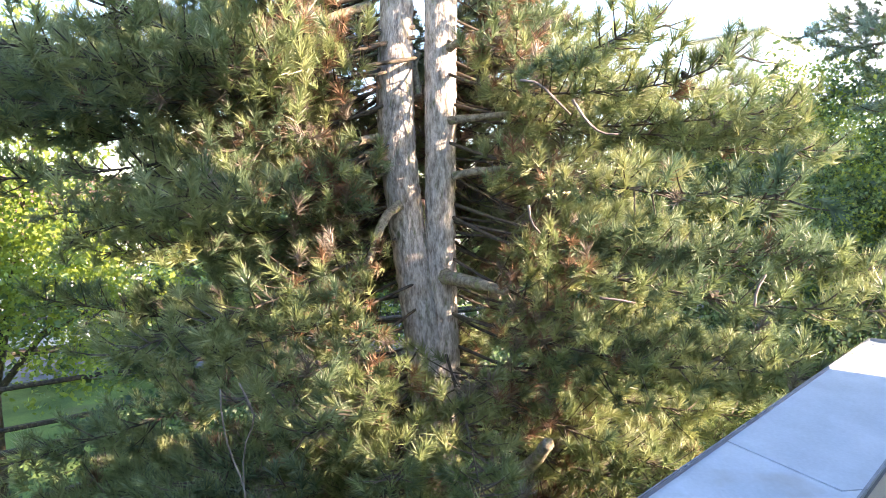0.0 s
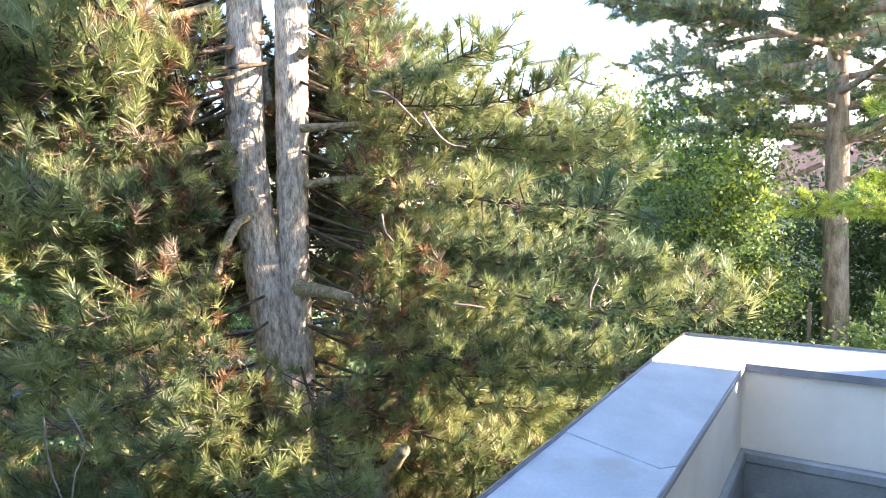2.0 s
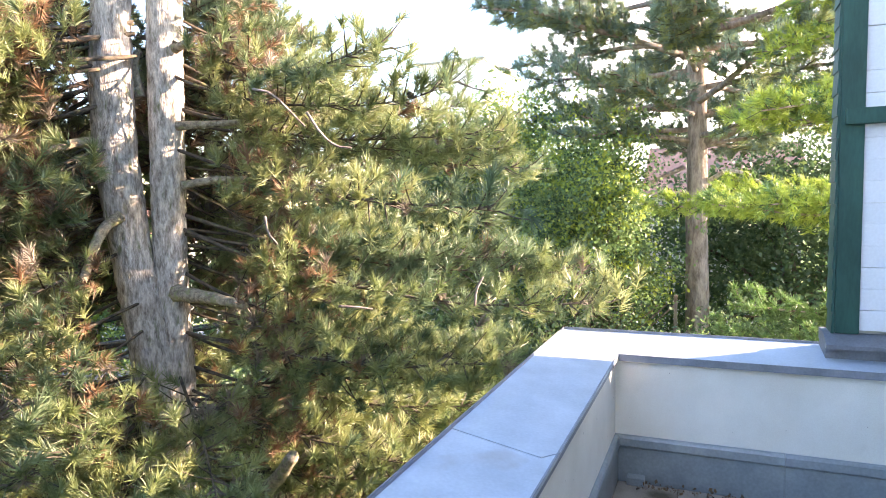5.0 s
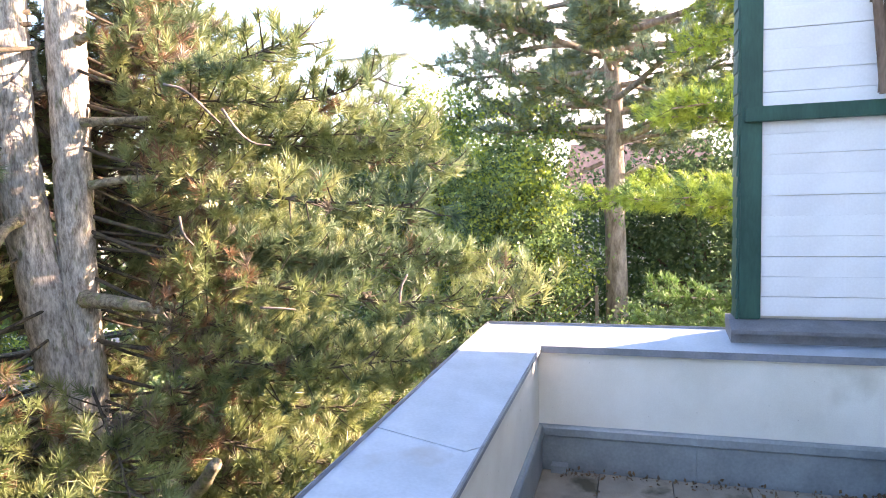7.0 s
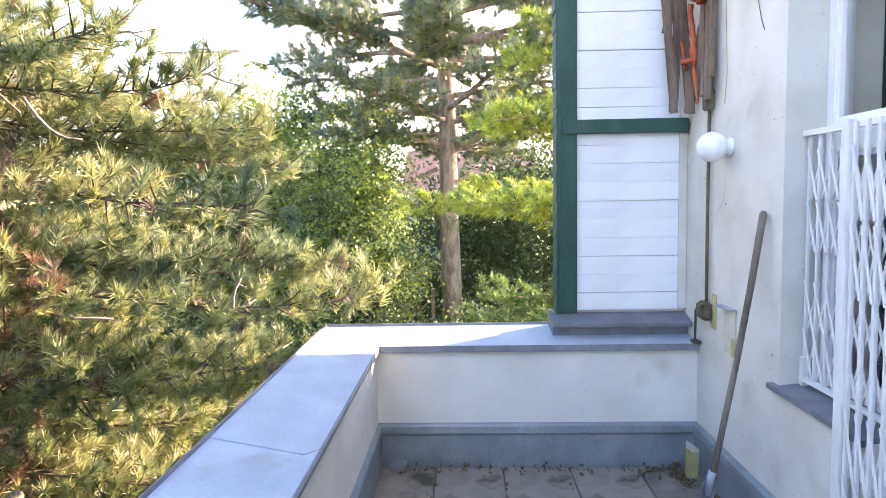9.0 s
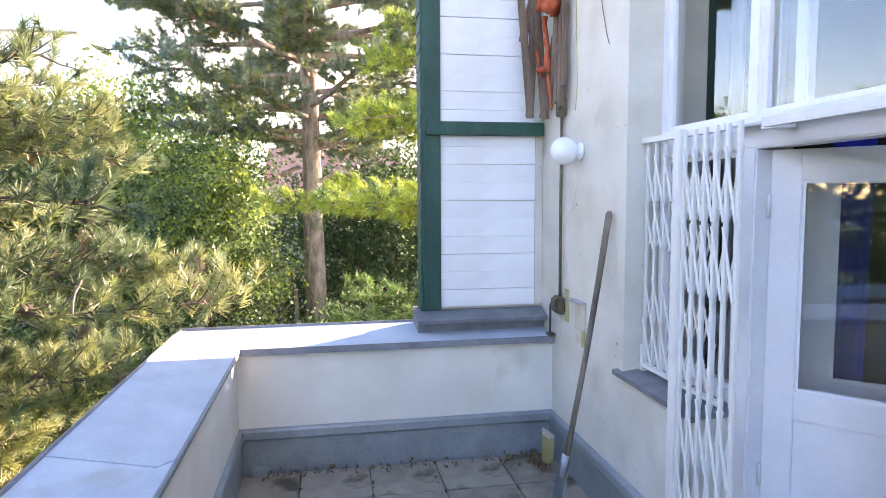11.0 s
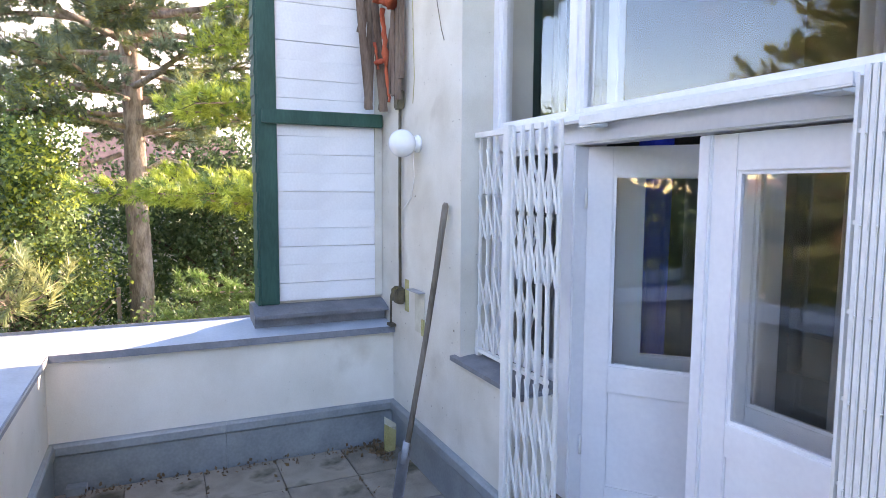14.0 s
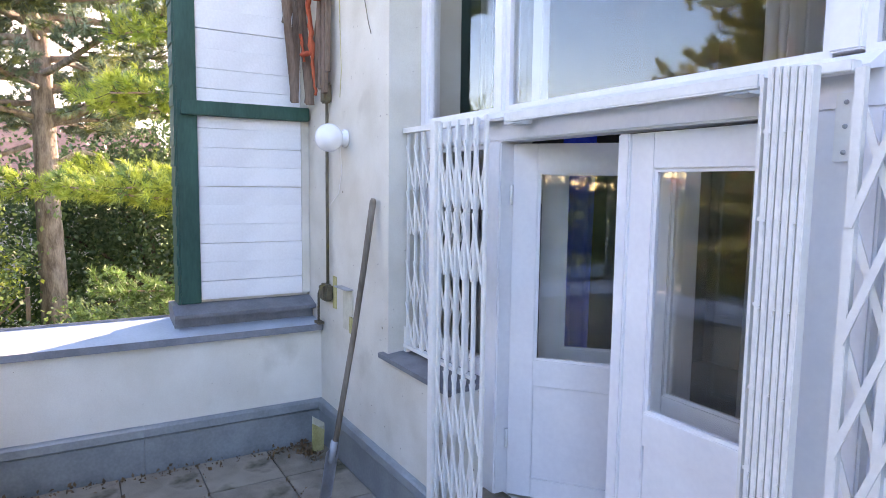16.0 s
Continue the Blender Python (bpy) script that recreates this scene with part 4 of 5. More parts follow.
while z < 7.8:
    for k in range(9 if 2.4 < z < 5.2 else 8 if z < 5.8 else 4):
        az = turn_ + k * 2 * math.pi / 8 + rp.uniform(-0.35, 0.35)
        zz = z + rp.uniform(-0.17, 0.17)
        facing = math.cos(az - radians(-133))
        if facing > 0.80 and zz > 0.9 or facing > 0.5 and rp.random() < 0.45:
            continue
        if facing < -0.45 and rp.random() < 0.2:
            continue
        if math.cos(az - radians(-64)) > 0.92 and 2.0 < zz < 5.4 and rp.random() < 0.65:
            continue
        if math.cos(az - radians(140)) > 0.4 and 1.2 < zz < 2.2 and rp.random() < 0.15:
            continue
        ln = float(np.interp(zz + 0.1, CROWN_Z, CROWN_R)) * rp.uniform(0.70, 1.03) * (1 + max(0.0, math.cos(az - radians(140))) * float(np.interp(zz, [0.4, 0.9, 2.3, 2.9], [0.3, 0.0, 0.0, 0.75])))
        if math.cos(az - radians(140)) > 0.3 and 1.4 < zz < 2.9:
            ln = min(ln, rp.uniform(2.4, 3.0))
        toward = max(0.0, math.cos(az - radians(-43))) ** 0.5
        ln += toward * (float(np.interp(zz - 0.3, RIGHT_Z, RIGHT_R)) * rp.uniform(0.78, 1.0) - ln)
        if math.cos(az - radians(5)) > 0.75:
            ln *= 0.82
        x0, y0 = (4.34, 4.92) if math.cos(az - radians(-43)) > 0 else (4.09, 5.15)
        pts = limb_path((x0, y0, zz), az, ln, rp.uniform(-0.30, 0.04), rp.uniform(0.05, 0.40), r=rp)
        bare = 0.24 if math.cos(az - radians(-50)) > 0.4 and zz < 1.2 else (0.19 if math.cos(az - radians(-60)) > 0.6 else 0.15)
        branches.append((pts, ln, bare))
    turn_ += 0.47
    z += 0.18 if 1.7 < z < 4.2 else 0.27
# low boughs that reach out in front of the trunk, and long high ones on the far side
for az, zz, ln in ((150, 3.6, 4.3), (138, 4.1, 4.3), (175, 3.4, 3.8), (128, 3.7, 4.3), (-165, 0.95, 2.5), (-150, 0.55, 2.1), (-178, 1.2, 2.5), (-158, 0.2, 2.4), (-172, 0.35, 2.7), (-140, 0.15, 2.0)):
    branches.append((limb_path((4.12, 5.0, zz), radians(az), ln, -0.10, 0.15, r=rp), ln, 0.3))
for pts, ln, _ in branches:
    if -3.2 < pts[0].z < 5.0:
        r0 = 0.006 + 0.0036 * ln
        part("limb", tube(bmesh.new(), pts, [r0 * (1 - 0.8 * i / (len(pts) - 1)) for i in range(len(pts))], 7, wobble=0.06, seed=int(ln * 1000)), TWIG, pine, smooth=True)


def near_needles(s, q, c):
    v = noise.noise(c * 0.9) + 0.25 * rp.uniform(-1, 1)
    if s < 0.42 and rp.random() < 0.30:
        return 3 if rp.random() < 0.72 else 4
    if q < 0.7 and rp.random() < 0.05:
        return 3
    if rp.random() < 0.03:
        return 4
    return 2 if v > 0.16 else (1 if v < -0.26 else 0)


pine_crown(branches, rp, 0.080, 0.46, BRUSHES, 1.10, near_needles, "crown", [NEEDLE, NEEDLE_BLUE, NEEDLE_OLIVE, NEEDLE_DRY, NEEDLE_GREY], pine, inner=0.15, pitch=0.135, lift=0.6)
# stout crooked limbs that show against the crown
for pts, r0, r1 in (
        ([(3.85, 5.26, 2.63), (3.62, 5.29, 2.6), (3.4, 5.32, 2.48), (3.23, 5.3, 2.3), (3.06, 5.28, 2.12)], 0.050, 0.020),
        ([(3.89, 5.02, 1.97), (3.74, 5.04, 1.89), (3.61, 5.03, 1.71), (3.51, 5.0, 1.53), (3.41, 4.97, 1.38)], 0.055, 0.028),
        ([(4.23, 4.77, 1.25), (4.21, 4.49, 1.23), (4.18, 4.19, 1.22), (4.15, 3.91, 1.18)], 0.080, 0.032),
        ([(4.31, 4.7, 2.24), (4.36, 4.42, 2.28), (4.44, 4.1, 2.29), (4.5, 3.78, 2.25)], 0.045, 0.018),
        ([(4.29, 4.71, 2.78), (4.35, 4.39, 2.78), (4.41, 4.06, 2.79)], 0.045, 0.02),
        ([(4.3, 4.71, 3.47), (4.27, 4.48, 3.52), (4.26, 4.23, 3.53)], 0.045, 0.015),
        ([(3.84, 5.33, 3.93), (3.46, 5.55, 3.78), (3.21, 5.66, 3.6), (3.02, 5.72, 3.37), (2.88, 5.75, 3.23)], 0.045, 0.02),
        ([(4.14, 4.79, -0.94), (4.22, 4.35, -0.81), (4.22, 3.97, -0.59), (4.16, 3.65, -0.34), (4.04, 3.38, -0.03)], 0.09, 0.05),
        ([(4.25, 5.1, 3.07), (4.21, 5.14, 3.35), (4.26, 5.1, 3.49)], 0.04, 0.03)):
    pts = [Vector(p) for p in pts]
    for _ in range(2):
        pts = [pts[0]] + [a.lerp(b, f) for a, b in zip(pts, pts[1:]) for f in (0.25, 0.75)] + [pts[-1]]
    n = len(pts) - 1
    part("limb", tube(bmesh.new(), pts, [r0 + (r1 - r0) * i / n for i in range(n + 1)], 12, wobble=0.09, seed=n), LIMB_BARK, pine, "crooked pale limb with moss", smooth=True)

# cones, bare pale shoots and hanging dead stems
rc = random.Random(23)
cone = None
for i in range(60):
    pts, ln, _ = branches[rc.randrange(len(branches))]
    p, d = along(pts, rc.uniform(0.6, 0.97))
    if not -1.5 < p.z < 4.2:
        continue
    m = Matrix.Translation(p + Vector((rc.uniform(-0.05, 0.05), rc.uniform(-0.05, 0.05), 0.035))) @ Euler((rc.uniform(-1, 1), rc.uniform(-1, 1), rc.uniform(0, 6))).to_matrix().to_4x4()
    if cone is None:
        bm = tube(bmesh.new(), [(0, 0, -0.035), (0, 0, -0.02), (0, 0, 0.0), (0, 0, 0.02), (0, 0, 0.038)], [0.010, 0.024, 0.027, 0.019, 0.004], 9, wobble=0.18, seed=3)
        cone = part("pine_cone", bm, TWIG, pine, "brown pine cone")
        cone.matrix_local = m
    else:
        same_mesh("pine_cone", cone, pine, m)
for pts in (
        [(1.41, 3.80, 0.95), (1.41, 3.80, 0.78), (1.44, 3.79, 0.57), (1.51, 3.76, 0.35), (1.52, 3.75, 0.15)],
        [(1.51, 3.76, 0.97), (1.56, 3.73, 0.83), (1.58, 3.72, 0.74), (1.51, 3.76, 0.56), (1.51, 3.76, 0.25)],
        [(3.37, 3.11, 2.84), (3.45, 3.01, 2.82), (3.54, 2.88, 2.65), (3.57, 2.83, 2.59)],
        [(3.58, 2.82, 2.69), (3.64, 2.74, 2.53), (3.69, 2.66, 2.45), (3.74, 2.56, 2.44)],
        [(3.40, 3.07, 1.97), (3.41, 3.06, 1.85), (3.45, 3.01, 1.77)],
        [(3.68, 2.67, 1.31), (3.74, 2.56, 1.30), (3.80, 2.46, 1.28)],
        [(4.10, 1.78, 1.29), (4.10, 1.77, 1.40), (4.12, 1.72, 1.50)]):
    pts = [Vector(p) for p in pts]
    pts = [pts[0]] + [a.lerp(b, f) for a, b in zip(pts, pts[1:]) for f in (0.25, 0.75)] + [pts[-1]]
    r0 = 0.006 if pts[0].x < 2 else 0.010
    part("dead_shoot", tube(bmesh.new(), pts, [r0 * (1 - 0.4 * i / len(pts)) for i in range(len(pts))], 7, wobble=0.1), BARK_FAR, pine, "bare pale dead shoot", smooth=True)

# a smaller pine out of direct view, added to darken the door glass reflection
rs = random.Random(17)
unseen_pine = thing("pine_tree", "smaller dark pine out of direct view, added to darken the door's reflection", "tree", "pines in the garden")
part("trunk", stem(bmesh.new(), [(-2.3, 7.4, GZ - 0.2), (-2.3, 7.4, 0.0), (-2.25, 7.4, 3.0), (-2.2, 7.4, 7.5)], [0.2, 0.17, 0.14, 0.03], 14, 8), BARK, unseen_pine, smooth=True)
side_br = []
z = -2.6
while z < 6.8:
    for k in range(6):
        az = z * 1.7 + k * math.pi / 3 + rs.uniform(-0.3, 0.3)
        ln = float(np.interp(z, [-3, 1, 3, 7], [2.6, 2.6, 2.2, 0.6])) * rs.uniform(0.75, 1.05)
        pts = limb_path((-2.28, 7.4, z + rs.uniform(-0.15, 0.15)), az, ln, rs.uniform(-0.05, 0.12), rs.uniform(0.05, 0.3), r=rs)
        side_br.append((pts, ln))
        part("limb", tube(bmesh.new(), pts, [(0.02 + 0.006 * ln) * (1 - 0.8 * i / (len(pts) - 1)) for i in range(len(pts))], 6), TWIG, unseen_pine, smooth=True)
    z += 0.42
pine_crown(side_br, rs, 0.19, 0.55, FAR_BRUSHES, 0.9, lambda s, q, c: 1 if rs.random() < 0.6 else (0 if rs.random() < 0.85 else 2), "crown", [NEEDLE, NEEDLE_BLUE, NEEDLE_DRY], unseen_pine, inner=0.2, pitch=0.2)

# the old pine farther off
ro = random.Random(5)
old_pine = thing("pine_tree", "tall old pine with a bare trunk and a spreading crown", "tree", "pines in the garden")
part("trunk", stem(bmesh.new(), [(15.74, 0.47, GZ - 0.2), (15.74, 0.50, -0.3), (15.74, 0.53, 1.5), (15.74, 0.52, 3.4), (15.76, 0.58, 5.2), (15.8, 0.62, 6.6), (15.9, 0.7, 10.5)], [0.29, 0.26, 0.235, 0.215, 0.19, 0.16, 0.05], 18, 4), BARK_FAR, old_pine, "pinkish-grey scaly bark", smooth=True)
ob_br = []
for i in range(76):
    zz = 3.1 + 7.2 * (i / 76) + ro.uniform(-0.2, 0.2)
    az = i * 2.4 + ro.uniform(-0.4, 0.4)
    ln = float(np.interp(zz, [3, 4, 5, 7, 9, 10.5], [2.8, 4.4, 5.4, 6.0, 4.4, 1.2])) * ro.uniform(0.7, 1.05)
    pts = limb_path((15.76, 0.56, zz), az, ln, ro.uniform(0.02, 0.22), ro.uniform(-0.1, 0.35), wob=0.14, r=ro)
    ob_br.append((pts, ln))
    part("limb", tube(bmesh.new(), pts, [(0.03 + 0.011 * ln) * (1 - 0.75 * k / (len(pts) - 1)) for k in range(len(pts))], 7, wobble=0.06, seed=i), BARK_FAR, old_pine, smooth=True)
pine_crown(ob_br, ro, 0.17, 0.85, FAR_BRUSHES, 1.1, lambda s, q, c: 1 if ro.random() < 0.65 else 0, "crown", [NEEDLE, NEEDLE_FAR], old_pine, twig_r=0.009, inner=0.33)
part("limb", tube(bmesh.new(), [(15.74, 0.3, 2.4), (15.6, -0.1, 2.65), (15.5, -0.5, 2.55), (15.4, -0.95, 2.2)], [0.06, 0.05, 0.04, 0.02], 8), BARK, old_pine, "bare pale broken limb", smooth=True)
part("limb", tube(bmesh.new(), [(15.7, 0.4, 3.3), (15.6, -0.4, 3.6), (15.6, -1.2, 4.4), (15.6, -1.6, 5.6), (15.7, -1.7, 7.2)], [0.13, 0.12, 0.10, 0.08, 0.05], 9), BARK_FAR, old_pine, smooth=True)
part("limb", tube(bmesh.new(), [(15.7, 0.8, 2.75), (15.6, 1.8, 2.3), (15.5, 3.0, 1.9), (15.4, 4.2, 1.5)], [0.06, 0.05, 0.035, 0.015], 8), BARK_FAR, old_pine, smooth=True)

# light green soft-needled tree behind the screen
rl = random.Random(9)
soft = thing("pine_tree", "soft-needled pine with fresh lime green drooping branches, shade-darkened green below", "tree", "pines in the garden")
part("trunk", stem(bmesh.new(), [(11.4, -4.2, GZ - 0.2), (11.4, -4.2, 0.5), (11.45, -4.2, 4.0), (11.5, -4.2, 7.5)], [0.2, 0.17, 0.13, 0.03], 14, 6), BARK_FAR, soft, smooth=True)
soft_br = []
for zz, az, ln, curl in ((2.05, 96, 5.5, 0.12), (1.95, 101, 4.6, 0.15), (2.10, 92, 4.3, 0.10), (2.0, 106, 3.9, 0.1), (3.2, 98, 4.2, 0.1), (3.6, 90, 3.6, -0.1), (3.4, 105, 4.0, 0.0), (4.4, 97, 3.7, -0.15), (5.0, 92, 3.2, -0.2), (5.6, 100, 3.0, -0.2), (6.3, 94, 2.4, -0.2), (0.4, 97, 3.9, 0.2), (0.0, 103, 4.3, 0.2), (-0.5, 92, 3.8, 0.1), (2.8, 250, 3, 0.1), (3.8, 300, 3, 0.1), (4.6, 20, 3, 0.1), (5.4, 200, 2.4, 0.0)):
    pts = limb_path((11.42, -4.2, zz), radians(az), ln, rl.uniform(-0.04, 0.02), curl, wob=0.08, r=rl)
    soft_br.append((pts, ln))
    part("limb", tube(bmesh.new(), pts, [0.045 * (1 - 0.75 * k / (len(pts) - 1)) for k in range(len(pts))], 7), BARK_FAR, soft, smooth=True)
# below z 1.35 all needles are the darker green: shade put into colour
pine_crown(soft_br, rl, 0.10, 0.60, FAR_BRUSHES, 0.85, lambda s, q, c: 0 if c.z > 1.35 and rl.random() < 0.75 else 1, "crown", [NEEDLE_LIME, NEEDLE_SHADE], soft, twig_r=0.005, inner=0.25)


def leafy(name, label, stems, blobs, n, materials, weights, scale=1.0, seed=0, kind=""):
    """A broad-leaved tree or shrub: trunk, limbs into each blob, and clumps of leaves on the blobs' uneven shells."""
    r = np.random.default_rng(seed)
    tree = thing(name, label, "shrub" if name == "shrub" else "tree", "" if kind else "leafy trees and shrubs round the garden", kind)
    base = Vector(stems)
    lim = bmesh.new()
    pos, axis, sz, slot = [], [], [], []
    for cx, cy, cz, rx, rz in blobs:
        c = Vector((cx, cy, cz))
        mid = base.lerp(c, 0.5) + Vector((0, 0, 0.3))
        tube(lim, [base, mid, c], [0.07, 0.045, 0.02], 6)
        m = int(3.0 * n * rx * rx * rz)
        d = r.normal(size=(m, 3))
        d /= np.linalg.norm(d, axis=1, keepdims=True)
        rad = r.uniform(0.35, 1.0, (m, 1)) ** 0.6 * r.choice([1.0, 1.05, 1.25, 0.8], (m, 1))
        wob = np.array([1 + 0.85 * noise.noise(Vector(q) * 3.1 + c) for q in d])[:, None]
        p = d * rad * wob * np.array([rx, rx, rz]) + np.array([cx, cy, cz])
        pos.append(p)
        axis.append(r.normal(size=(m, 3)) * 0.4 + np.array([0, 0, 1.0]))
        sz.append(scale * r.uniform(0.6, 1.15, m))
        slot.append(r.choice(len(materials), m, p=weights))
    part("trunk", stem(bmesh.new(), [(base.x, base.y, GZ - 0.2), tuple(base)], [0.13, 0.09], 10, seed), TWIG, tree, smooth=True)
    part("limb", lim, TWIG, tree)["kind"] = "stuff"
    me = spread_templates(CLUMPS, np.concatenate(pos), np.concatenate(axis), np.concatenate(sz), np.concatenate(slot), 4, materials, "leaves")
    crown = tagged(new("leaves", me), kind="stuff")
    crown.parent = tree
    return tree


leafy("tree", "bushy broad-leaved tree with sunlit yellow-green leaves", (14.2, 2.4, -1.5), [(13.8, 2.2, 2.4, 0.75, 1.1), (14.9, 2.5, 2.8, 0.9, 1.4), (15.0, 3.6, 2.2, 0.9, 1.4), (13.8, 2.0, 1.6, 0.7, 1.0), (14.0, 2.8, 1.1, 0.8, 1.2), (14.2, 2.0, 0.2, 1.0, 1.0), (14.4, 3.5, 0.2, 1.0, 1.4)], 80, [LEAF_LIME, LEAF_GREEN, LEAF_SHADE], [0.22, 0.50, 0.28], 0.85, 21)
leafy("tree", "tall broad-leaved tree with mid-green leaves", (17.4, 4.9, -1.0), [(17.3, 4.4, 3.1, 1.1, 1.7), (17.5, 5.6, 2.2, 1.4, 2.0), (17.2, 4.6, 0.2, 1.6, 2.2), (17.6, 6.8, 1.2, 1.5, 2.2), (17.3, 4.7, 4.5, 0.7, 0.9), (17.4, 5.9, 4.0, 0.9, 1.1)], 40, [LEAF_GREEN, LEAF_SHADE, LEAF_LIME], [0.62, 0.12, 0.26], 1.0, 22)
leafy("tree", "dark broad-leaved tree behind the near pine", (15.5, 8.6, -2.0), [(15.5, 8.0, 2.2, 1.3, 1.9), (15.0, 9.4, 0.8, 1.8, 2.4), (15.8, 7.4, -0.8, 1.5, 2.0), (15.0, 11.0, -0.8, 1.8, 2.2)], 26, [LEAF_GREEN, LEAF_SHADE], [0.4, 0.6], 1.2, 23)
# shade under the old pine is put into this shrub's darker leaf share
leafy("shrub", "garden shrub under the old pine, mid-green leaves darkened for shade", (12.0, -0.6, -2.6), [(11.8, -0.5, -0.8, 1.1, 0.8), (12.2, -1.6, -0.7, 1.1, 0.9), (12.0, 0.6, -1.4, 1.2, 0.9)], 60, [LEAF_GREEN, LEAF_SHADE], [0.35, 0.65], 0.8, 24)
leafy("shrub", "dark leafy shrub at the garden's edge", (13.2, 3.6, -2.6), [(13.0, 3.4, -1.3, 1.3, 1.4), (13.0, 4.9, -1.4, 1.3, 1.4), (13.4, 2.2, -1.9, 1.3, 1.2), (12.4, 6.2, -1.9, 1.4, 1.4)], 45, [LEAF_GREEN, LEAF_SHADE], [0.4, 0.6], 0.9, 25)
# nearly all leaves take the shade-toned copy, so the colour holds the shade
# the last four clumps stand unseen behind the screen, added to cast shade
leafy("shrub", "shrub behind the screen, its shade put into a deep green leaf colour", (17.0, -1.8, -1.0), [(17.2, -1.4, 1.4, 1.5, 1.8), (17.4, -3.2, 1.2, 1.8, 2.4), (17.0, -1.2, -0.8, 1.8, 1.6), (17.0, 0.9, -1.4, 1.8, 1.6), (19.5, -0.6, 0.6, 1.8, 1.8), (19.5, -3.4, 2.6, 2.2, 2.2), (18.2, 0.9, 1.0, 1.6, 1.7), (18.6, -0.6, 2.2, 1.5, 1.4), (16.0, -6.5, 0.2, 2.2, 2.2), (19.0, -6.5, 0.6, 2.3, 2.4), (21.5, -5.5, 1.2, 2.3, 2.4), (13.6, -6.3, -0.4, 1.7, 1.8)], 15, [LEAF_GREEN, LEAF_SHADE], [0.05, 0.95], 1.1, 26)
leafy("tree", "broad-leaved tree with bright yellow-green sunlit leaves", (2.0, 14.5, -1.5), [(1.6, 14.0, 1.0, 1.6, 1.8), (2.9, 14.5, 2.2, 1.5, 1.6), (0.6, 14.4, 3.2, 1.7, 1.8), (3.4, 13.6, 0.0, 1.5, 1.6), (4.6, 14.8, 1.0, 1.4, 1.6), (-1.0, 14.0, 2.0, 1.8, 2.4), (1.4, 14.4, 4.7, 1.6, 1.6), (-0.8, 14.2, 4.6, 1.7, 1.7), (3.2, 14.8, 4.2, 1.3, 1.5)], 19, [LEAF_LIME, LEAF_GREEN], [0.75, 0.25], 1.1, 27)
leafy("tree", "broad-leaved tree across the lawn, fresh green", (8.6, 16.0, -1.8), [(8.4, 16.0, 0.6, 1.8, 2.0), (10.0, 16.4, -0.6, 1.8, 2.2), (7.0, 16.6, 2.4, 1.7, 1.7), (12.0, 15.6, -1.0, 1.7, 2.0)], 18, [LEAF_GREEN, LEAF_LIME, LEAF_SHADE], [0.5, 0.25, 0.25], 1.2, 28)
leafy("shrub", "dark shrub at the edge of the lawn", (3.4, 11.2, -3.2), [(2.6, 10.8, -2.5, 1.2, 1.1), (4.4, 11.4, -2.2, 1.3, 1.3), (5.8, 10.6, -2.6, 1.2, 1.1)], 30, [LEAF_GREEN, LEAF_SHADE], [0.35, 0.65], 0.9, 33)
leafy("shrub", "dark green shrub below the pine", (7.6, 9.4, -3.2), [(7.4, 9.2, -2.6, 1.3, 1.2), (9.2, 9.0, -2.4, 1.4, 1.4), (10.6, 7.8, -2.4, 1.4, 1.4)], 40, [LEAF_GREEN, LEAF_SHADE], [0.35, 0.65], 0.9, 29)
leafy("tree", "leafy tree in front of the tall pale house", (19.2, 7.6, -1.0), [(19.0, 7.4, 3.3, 1.2, 1.8), (19.0, 6.1, 3.4, 1.0, 1.4), (19.4, 9.0, 2.6, 1.5, 2.2)], 34, [LEAF_GREEN, LEAF_SHADE, LEAF_LIME], [0.55, 0.3, 0.15], 1.2, 31)
# unseen tree, added so the door pane mirrors something dark
leafy("tree", "broad dark tree out of view beside the house, added to darken reflections", (-7.0, 8.0, -1.5), [(-7.0, 8.0, 2.0, 2.6, 3.2), (-8.0, 5.5, 1.5, 2.2, 3.0), (-9.0, 2.0, 1.0, 2.4, 3.2)], 3.5, [LEAF_GREEN, LEAF_SHADE], [0.4, 0.6], 2.2, 32)
# tree belt; its arc behind the camera is unseen, added for reflections
blobs = []
for i in range(36):
    a = radians(-28 + 215 * i / 35)
    d = 30 + 6 * random.Random(i).uniform(-1, 1)
    blobs.append((d * math.cos(a), d * math.sin(a), -1.2 + 0.9 * random.Random(i + 50).uniform(-1, 1), 3.0, 3.2))
leafy("far_trees", "belt of leafy trees beyond the gardens", (30, 10, -2.0), blobs, 0.6, [LEAF_GREEN, LEAF_SHADE], [0.5, 0.5], 3.6, 30, kind="stuff")

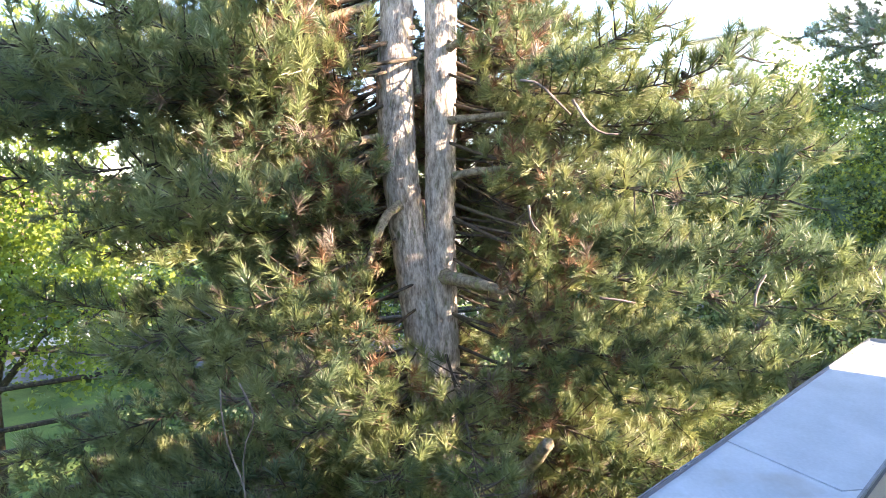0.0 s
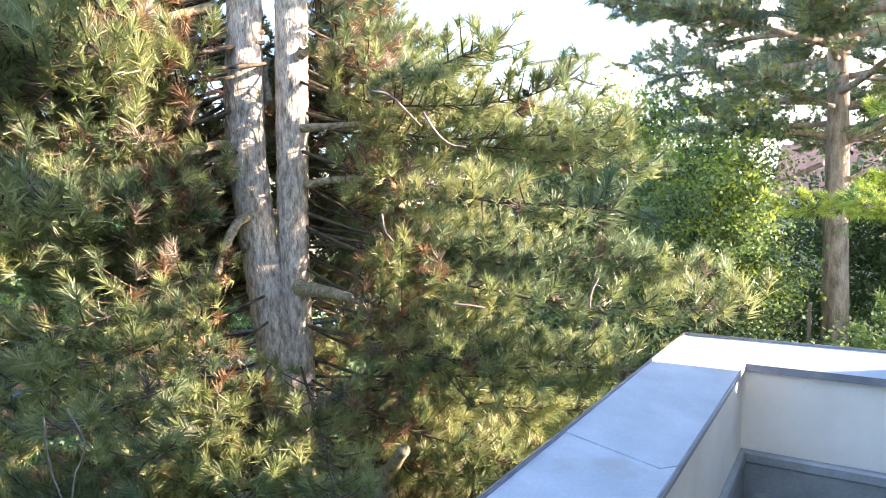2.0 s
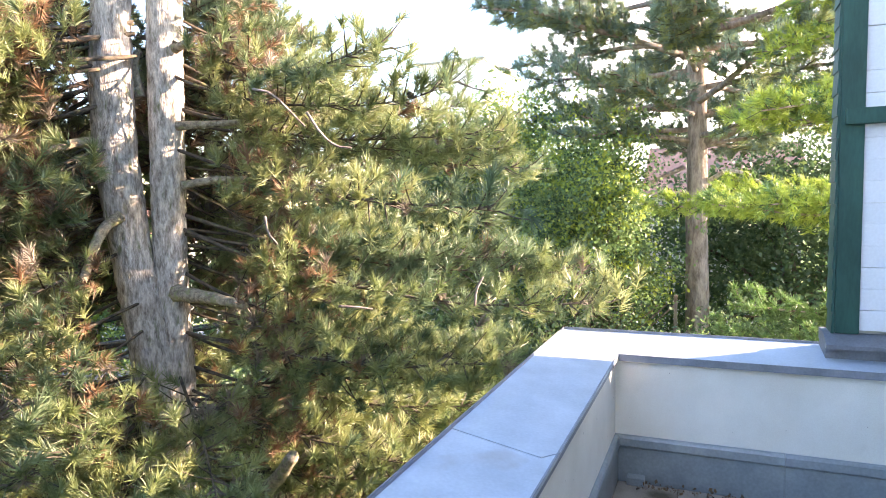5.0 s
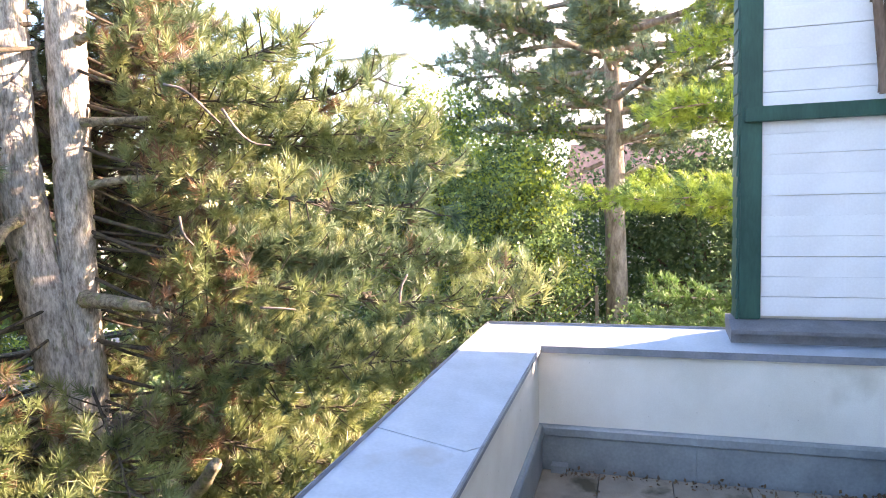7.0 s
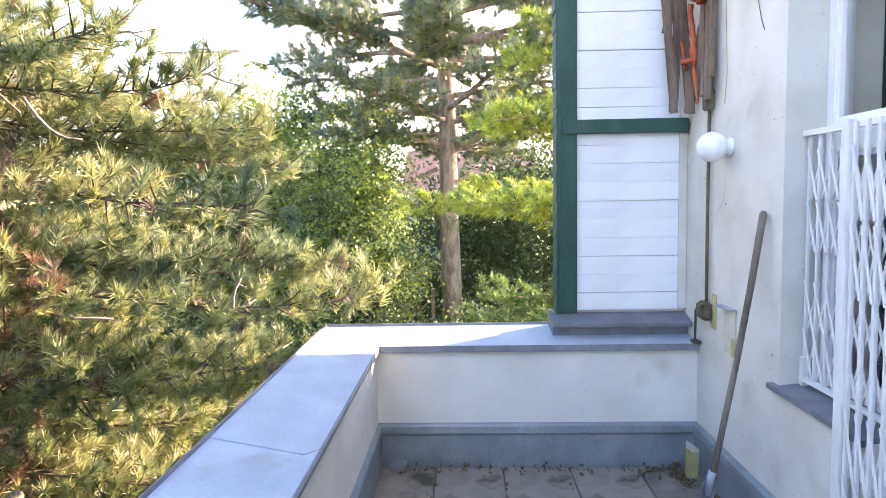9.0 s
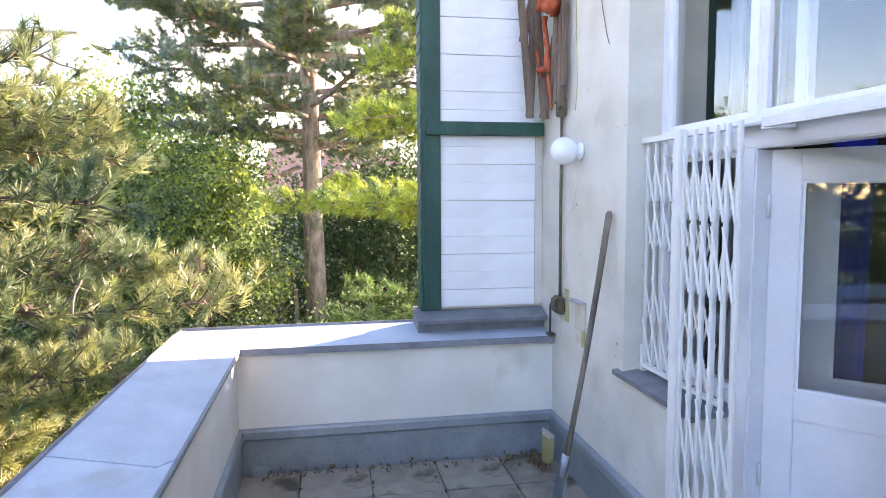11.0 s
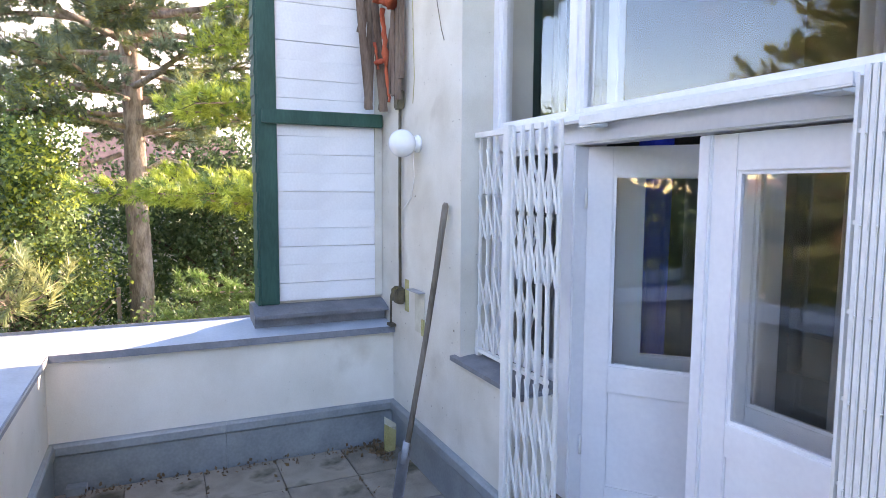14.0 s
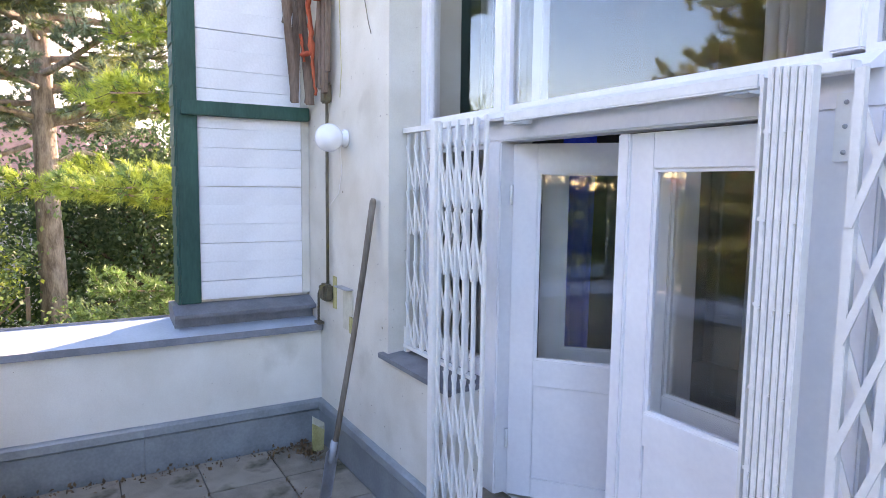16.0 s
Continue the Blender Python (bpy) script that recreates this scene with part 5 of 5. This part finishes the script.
# diamond trellis fence at the garden's edge
fence = thing("trellis_fence", "dark diamond-lattice garden fence, half hidden by shrubs", "fence")
for i in range(15):
    y = 0.9 + 0.16 * i
    part("slat", bar((13.9, y, -1.7), (13.9, y + 1.5, -0.2), 0.032, 0.012, (1, 0, 0)), OLD_WOOD, fence)
    part("slat", bar((13.92, y + 1.5, -1.7), (13.92, y, -0.2), 0.032, 0.012, (1, 0, 0)), OLD_WOOD, fence)
for y in (0.85, 2.6, 4.7):
    part("post", boxes((13.93, 14.0, y, y + 0.07, GZ, 0.0)), OLD_WOOD, fence)

# ---- paving, litter ----
rt = random.Random(4)
tile = None
for i in range(13):
    for j in range(5):
        x, y = 4.175 - 0.5 * i, 0.645 - 0.5 * j
        y0, y1 = max(y - 0.2455, -1.535), min(y + 0.2455, 0.81)
        if j in (0, 4):
            part("tile", boxes((x - 0.2470, x + 0.2470, y0, y1, -0.05, 0.001 * rt.uniform(-2, 2)), bevel=0.004), PAVER, floor)
        elif tile is None:
            tile = part("tile", boxes((-0.2470, 0.2470, -0.2470, 0.2470, -0.05, 0.0), bevel=0.003), PAVER, floor)
            tile.location = (x, y, 0)
        else:
            same_mesh("tile", tile, floor, pose(x, y, rt.uniform(-0.003, 0.002), rt.uniform(-0.3, 0.3), rt.uniform(-0.3, 0.3), rt.uniform(-0.4, 0.4)))
litter = []
for i in range(260):
    if rt.random() < 0.42:
        x, y = 4.40 - abs(rt.gauss(0, 0.05)), rt.uniform(-1.5, 0.75)
    elif rt.random() < 0.6:
        x, y = 4.25 + rt.gauss(0, 0.09), -1.42 + abs(rt.gauss(0, 0.08))
    else:
        x, y = rt.uniform(2.5, 4.4), rt.choice([0.395, -0.105, -0.605, -1.105]) + rt.gauss(0, 0.02)
    litter.append((min(x, 4.43), max(y, -1.52), 0.006 + rt.uniform(0, 0.012)))
flake = [leaf_clump(2, 0.03, 0.035) for _ in range(4)]
me = spread_templates(flake, litter, [(rt.gauss(0, 0.3), rt.gauss(0, 0.3), 1) for _ in litter], [rt.uniform(0.5, 1.2) for _ in litter], [0] * len(litter), 4, [LEAF_DEAD], "leaf_litter")
tagged(new("leaf_litter", me), "dry brown leaf litter in the paving joints and corner", "leaf litter", kind="stuff")
